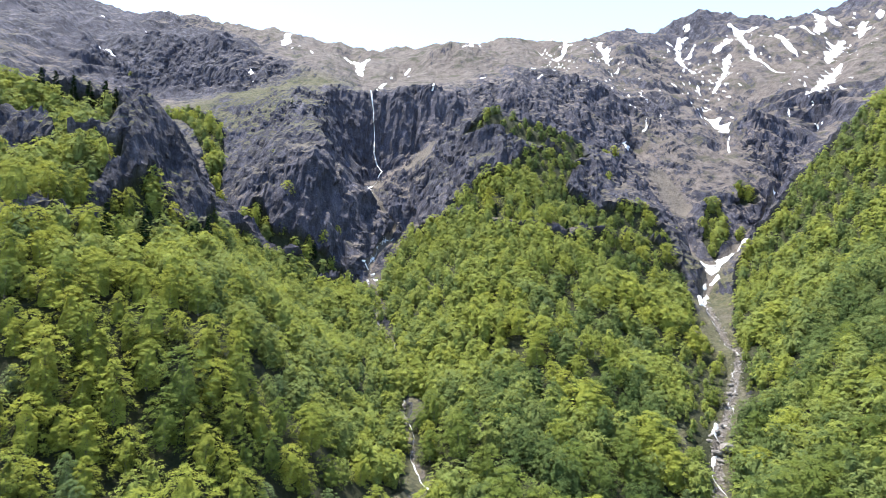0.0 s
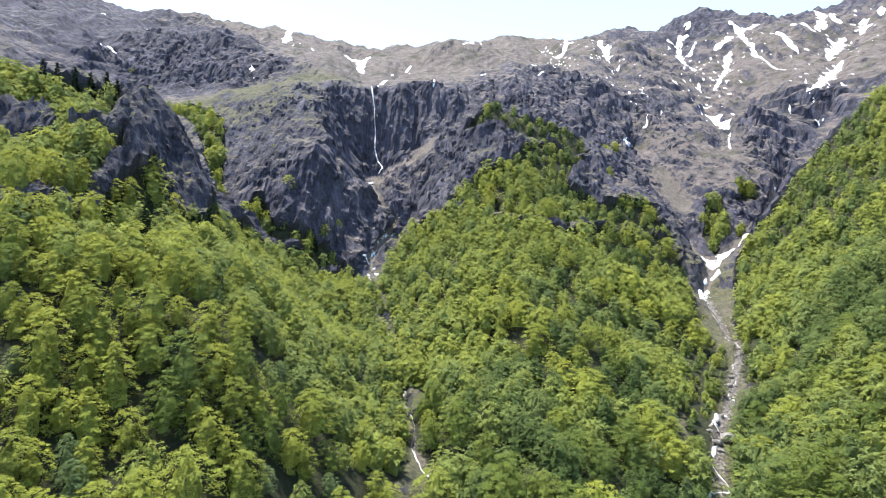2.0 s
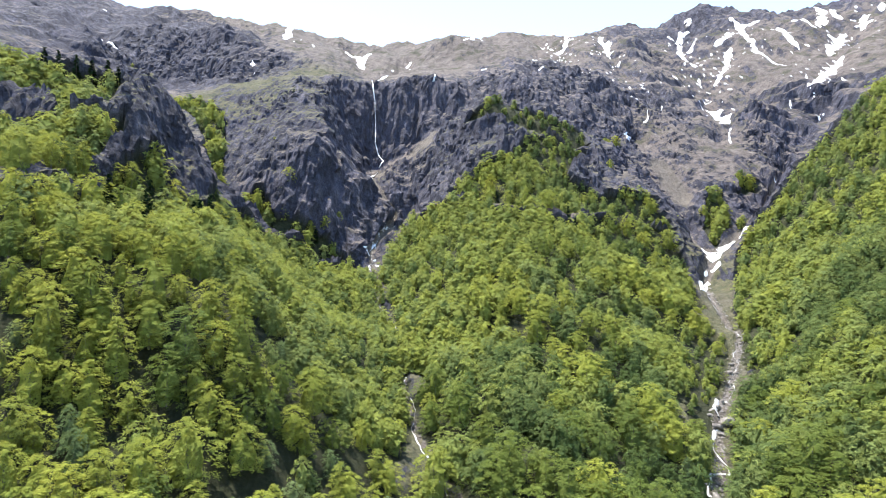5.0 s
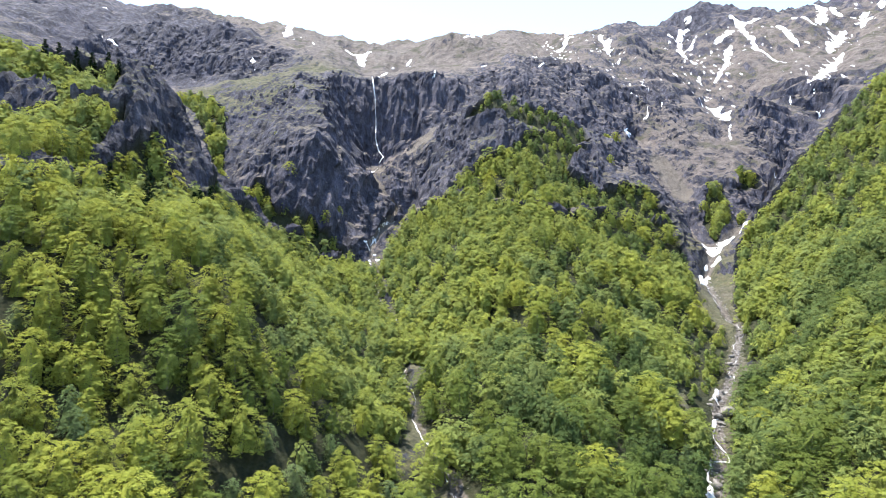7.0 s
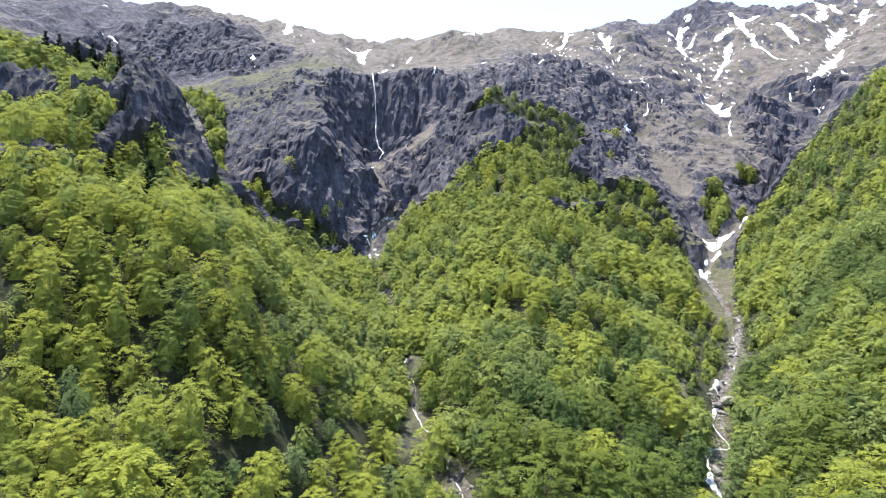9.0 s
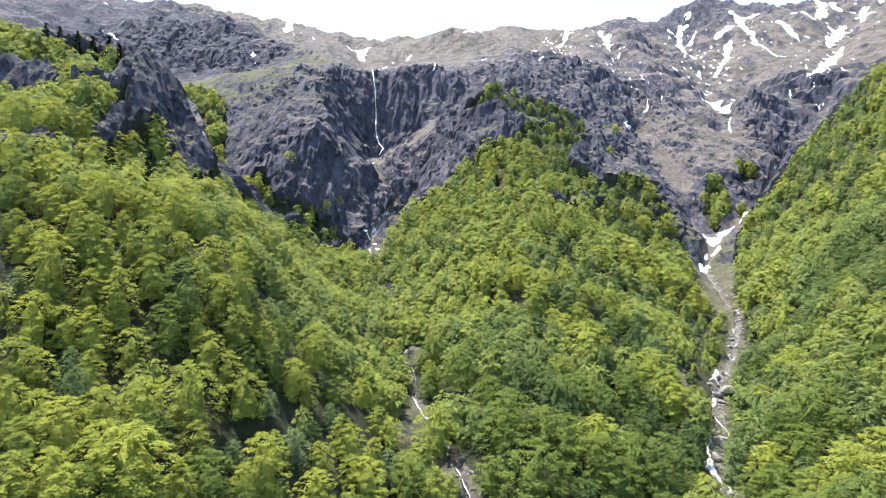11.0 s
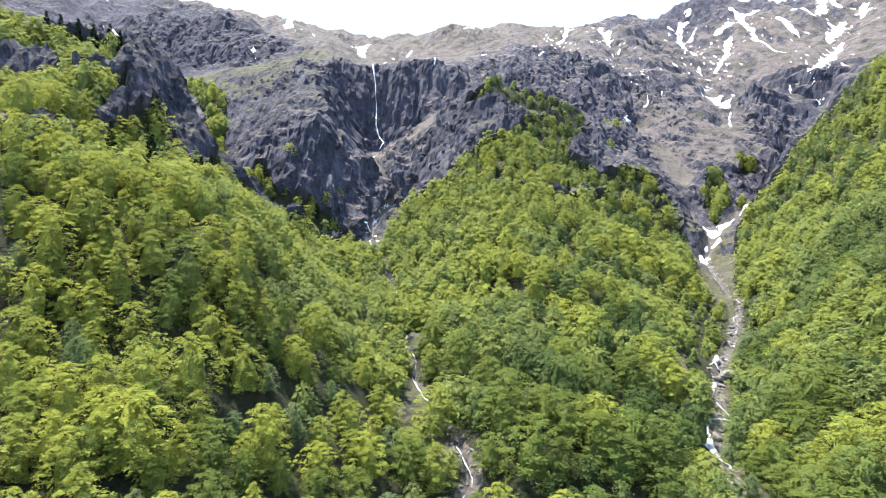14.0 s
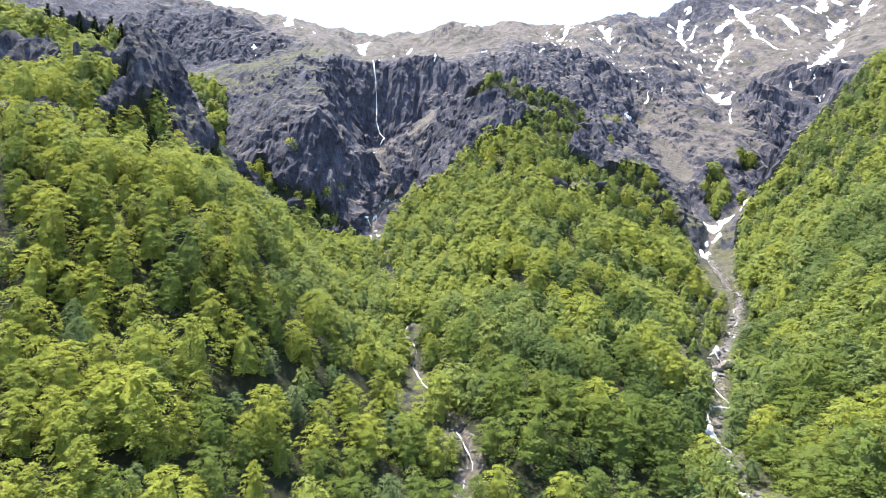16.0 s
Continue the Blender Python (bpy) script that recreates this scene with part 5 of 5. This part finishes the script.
def build_streams():
    for name, wide in (("upper_stream", 1.4), ("main_stream", 0.22), ("main_stream_low", 0.26), ("right_stream", 0.4), ("right_stream_low", 0.6)):
        line, _ = BEDS[name]
        rng = np.random.default_rng(len(name))
        bent = [(x + rng.uniform(-0.6, 0.6), y, wide * rng.uniform(0.7, 1.5)) for x, y in line]
        me = mesh_of("water", *draped(bent, 0.8, 5, 0.3, 0.25, 0.8, len(name), 2.2), [STREAM], True)
        tagged(new("water", me), "narrow foaming mountain stream in a stony bed", "stream", kind="structure")


build_streams()


def boulder_mesh(seed):
    bm = bmesh.new()
    bmesh.ops.create_icosphere(bm, subdivisions=2, radius=1.0)
    rng = np.random.default_rng(seed)
    cuts = [(Vector(rng.normal(0, 1, 3)).normalized(), rng.uniform(0.5, 0.8)) for _ in range(7)]
    for v in bm.verts:
        for n, d in cuts:
            over = v.co.dot(n) - d
            if over > 0:
                v.co -= n * over * 0.85
        v.co *= 1 + 0.12 * noise.noise(v.co * 2.2 + Vector((seed, 0, 0)))
        v.co.z *= 0.72
    me = bpy.data.meshes.new("boulder")
    bm.to_mesh(me)
    bm.free()
    me.materials.append(STONE)
    return me


BOULDERS = [boulder_mesh(k) for k in range(5)]


def scatter_boulders():
    rng = np.random.default_rng(9)
    for name, count, big in (("right_stream_low", 80, 1.0), ("right_stream", 55, 0.9), ("snow_gully", 40, 1.3), ("upper_stream", 50, 1.2), ("main_stream", 20, 0.8), ("main_stream_low", 35, 0.9)):
        line, width = BEDS[name]
        spots = resample([(x, y, 0) for x, y in line], 1.0)
        pick = spots[rng.integers(len(spots), size=count)]
        x = pick[:, 0] + rng.normal(0, 0.85, count) * width
        y = pick[:, 1] + rng.normal(0, 0.6, count) * width
        z = land(x, y)[2]
        for px, py, pz in zip(x, y, z):
            s = big * (0.35 + rng.exponential(0.4))
            put_boulder(px, py, pz, min(s, 2.6), rng)


def put_boulder(x, y, z, s, rng):
    ob = tagged(new("boulder", BOULDERS[rng.integers(5)]), "grey angular boulder lying in the stony stream bed", "boulder", "boulders in the stream beds")
    ob.matrix_world = Matrix.LocRotScale((x, y, z + 0.25 * s), Euler((rng.normal(0, 0.2), rng.normal(0, 0.2), rng.uniform(0, 6.28))), (s * rng.uniform(0.8, 1.4), s, s * rng.uniform(0.7, 1.1)))


scatter_boulders()


def crag_shape(seed):
    """An angular block, cut by flat joints, as corners and triangles."""
    bm = bmesh.new()
    bmesh.ops.create_icosphere(bm, subdivisions=1, radius=1.0)
    rng = np.random.default_rng(seed + 60)
    cuts = [(Vector(rng.normal(0, 1, 3)).normalized(), rng.uniform(0.42, 0.75)) for _ in range(11)]
    for v in bm.verts:
        for n, d in cuts:
            over = v.co.dot(n) - d
            if over > 0:
                v.co -= n * over
        v.co *= 1 + 0.10 * noise.noise(v.co * 3.0 + Vector((seed, 0, 0)))
    bm.verts.index_update()
    v = np.array([p.co[:] for p in bm.verts])
    f = np.array([[q.index for q in face.verts] for face in bm.faces])
    bm.free()
    return v, f


def build_crags():
    """Ribs and blocks of rock that stand out of the steep mountainside."""
    rng = np.random.default_rng(44)
    shapes = [crag_shape(k) for k in range(6)]
    x = np.r_[rng.uniform(-190, -80, 1800), rng.uniform(-600, 470, 15000)]
    y = np.r_[rng.uniform(190, 300, 1800), rng.uniform(355, 800, 15000)]
    gx, gy = slope(x, y)
    g = np.hypot(gx, gy)
    keep = (wooded(x, y) < 0.5) & (bedded(x, y) < 0.1) & (g > np.where(y < 310, 0.3, 0.8)) & ((y < 660) | (x < -190)) & (fbm(x / 45, y / 45, 0 * x, 2, 17) > -0.15)
    x, y, g, gx, gy = x[keep][:3600], y[keep][:3600], g[keep][:3600], gx[keep][:3600], gy[keep][:3600]
    px, py, pz = land(x, y)
    verts, tris, off = [], [], 0
    for i in range(len(x)):
        v, f = shapes[rng.integers(6)]
        s = rng.uniform(1.0, 2.2) + rng.exponential(0.9)
        s = min(s, 4.5) * (0.5 if y[i] < 310 else 1.0)
        a = math.atan2(gy[i], gx[i]) + rng.normal(0, 0.4)
        q = v * np.array([s * 0.8, s * rng.uniform(0.8, 1.7), s * rng.uniform(0.9, 1.5 + 0.5 * min(g[i], 1.5))])
        c, n = math.cos(a), math.sin(a)
        q = np.c_[q[:, 0] * c - q[:, 1] * n, q[:, 0] * n + q[:, 1] * c, q[:, 2] + 0.2 * q[:, 0]]
        verts.append(q + np.array([px[i], py[i], pz[i] - 0.45 * s]))
        tris.append(f + off)
        off += len(v)
    me = mesh_of("crags", np.concatenate(verts), np.concatenate(tris), [GROUND])
    tagged(new("crags", me), "jagged dark rock ribs and blocks on the mountainside", "rocks", kind="stuff")


build_crags()


def scatter_stones():
    """The rubble of the stream beds, past counting."""
    rng = np.random.default_rng(19)
    base = np.array([(1, 0, 0), (0, 1, 0), (-1, 0, 0), (0, -1, 0), (0, 0, 0.8), (0, 0, -0.6)], float)
    faces = np.array([(0, 1, 4), (1, 2, 4), (2, 3, 4), (3, 0, 4), (1, 0, 5), (2, 1, 5), (3, 2, 5), (0, 3, 5)])
    verts, tris, off = [], [], 0
    for name, count in (("right_stream_low", 900), ("right_stream", 900), ("snow_gully", 500), ("upper_stream", 600), ("main_stream", 200), ("main_stream_low", 350), ("scree_chute", 350), ("talus", 300), ("left_branch", 200)):
        line, width = BEDS[name]
        spots = resample([(x, y, 0) for x, y in line], 0.7)
        pick = spots[rng.integers(len(spots), size=count)]
        x = pick[:, 0] + rng.normal(0, 0.75, count) * width
        y = pick[:, 1] + rng.normal(0, 0.75, count) * width
        z = land(x, y)[2]
        for p in np.c_[x, y, z]:
            a, s = rng.uniform(0, 6.28), 0.2 + rng.exponential(0.22)
            m = base * rng.uniform(0.6, 1.3, (6, 1)) * s
            c, n = math.cos(a), math.sin(a)
            verts.append(np.c_[m[:, 0] * c - m[:, 1] * n, m[:, 0] * n + m[:, 1] * c, m[:, 2]] + p)
            tris.append(faces + off)
            off += 6
    me = mesh_of("stones", np.concatenate(verts), np.concatenate(tris), [STONE])
    tagged(new("stones", me), "grey-brown rubble and small stones strewn over the stream beds", "stones", kind="stuff")


scatter_stones()
big_rng = np.random.default_rng(4)
for bx, by, bs in ((97, 217, 2.2), (101, 219, 2.9), (96, 213, 1.6)):
    put_boulder(bx, by, float(land(np.array([bx]), np.array([by]))[2][0]), bs, big_rng)
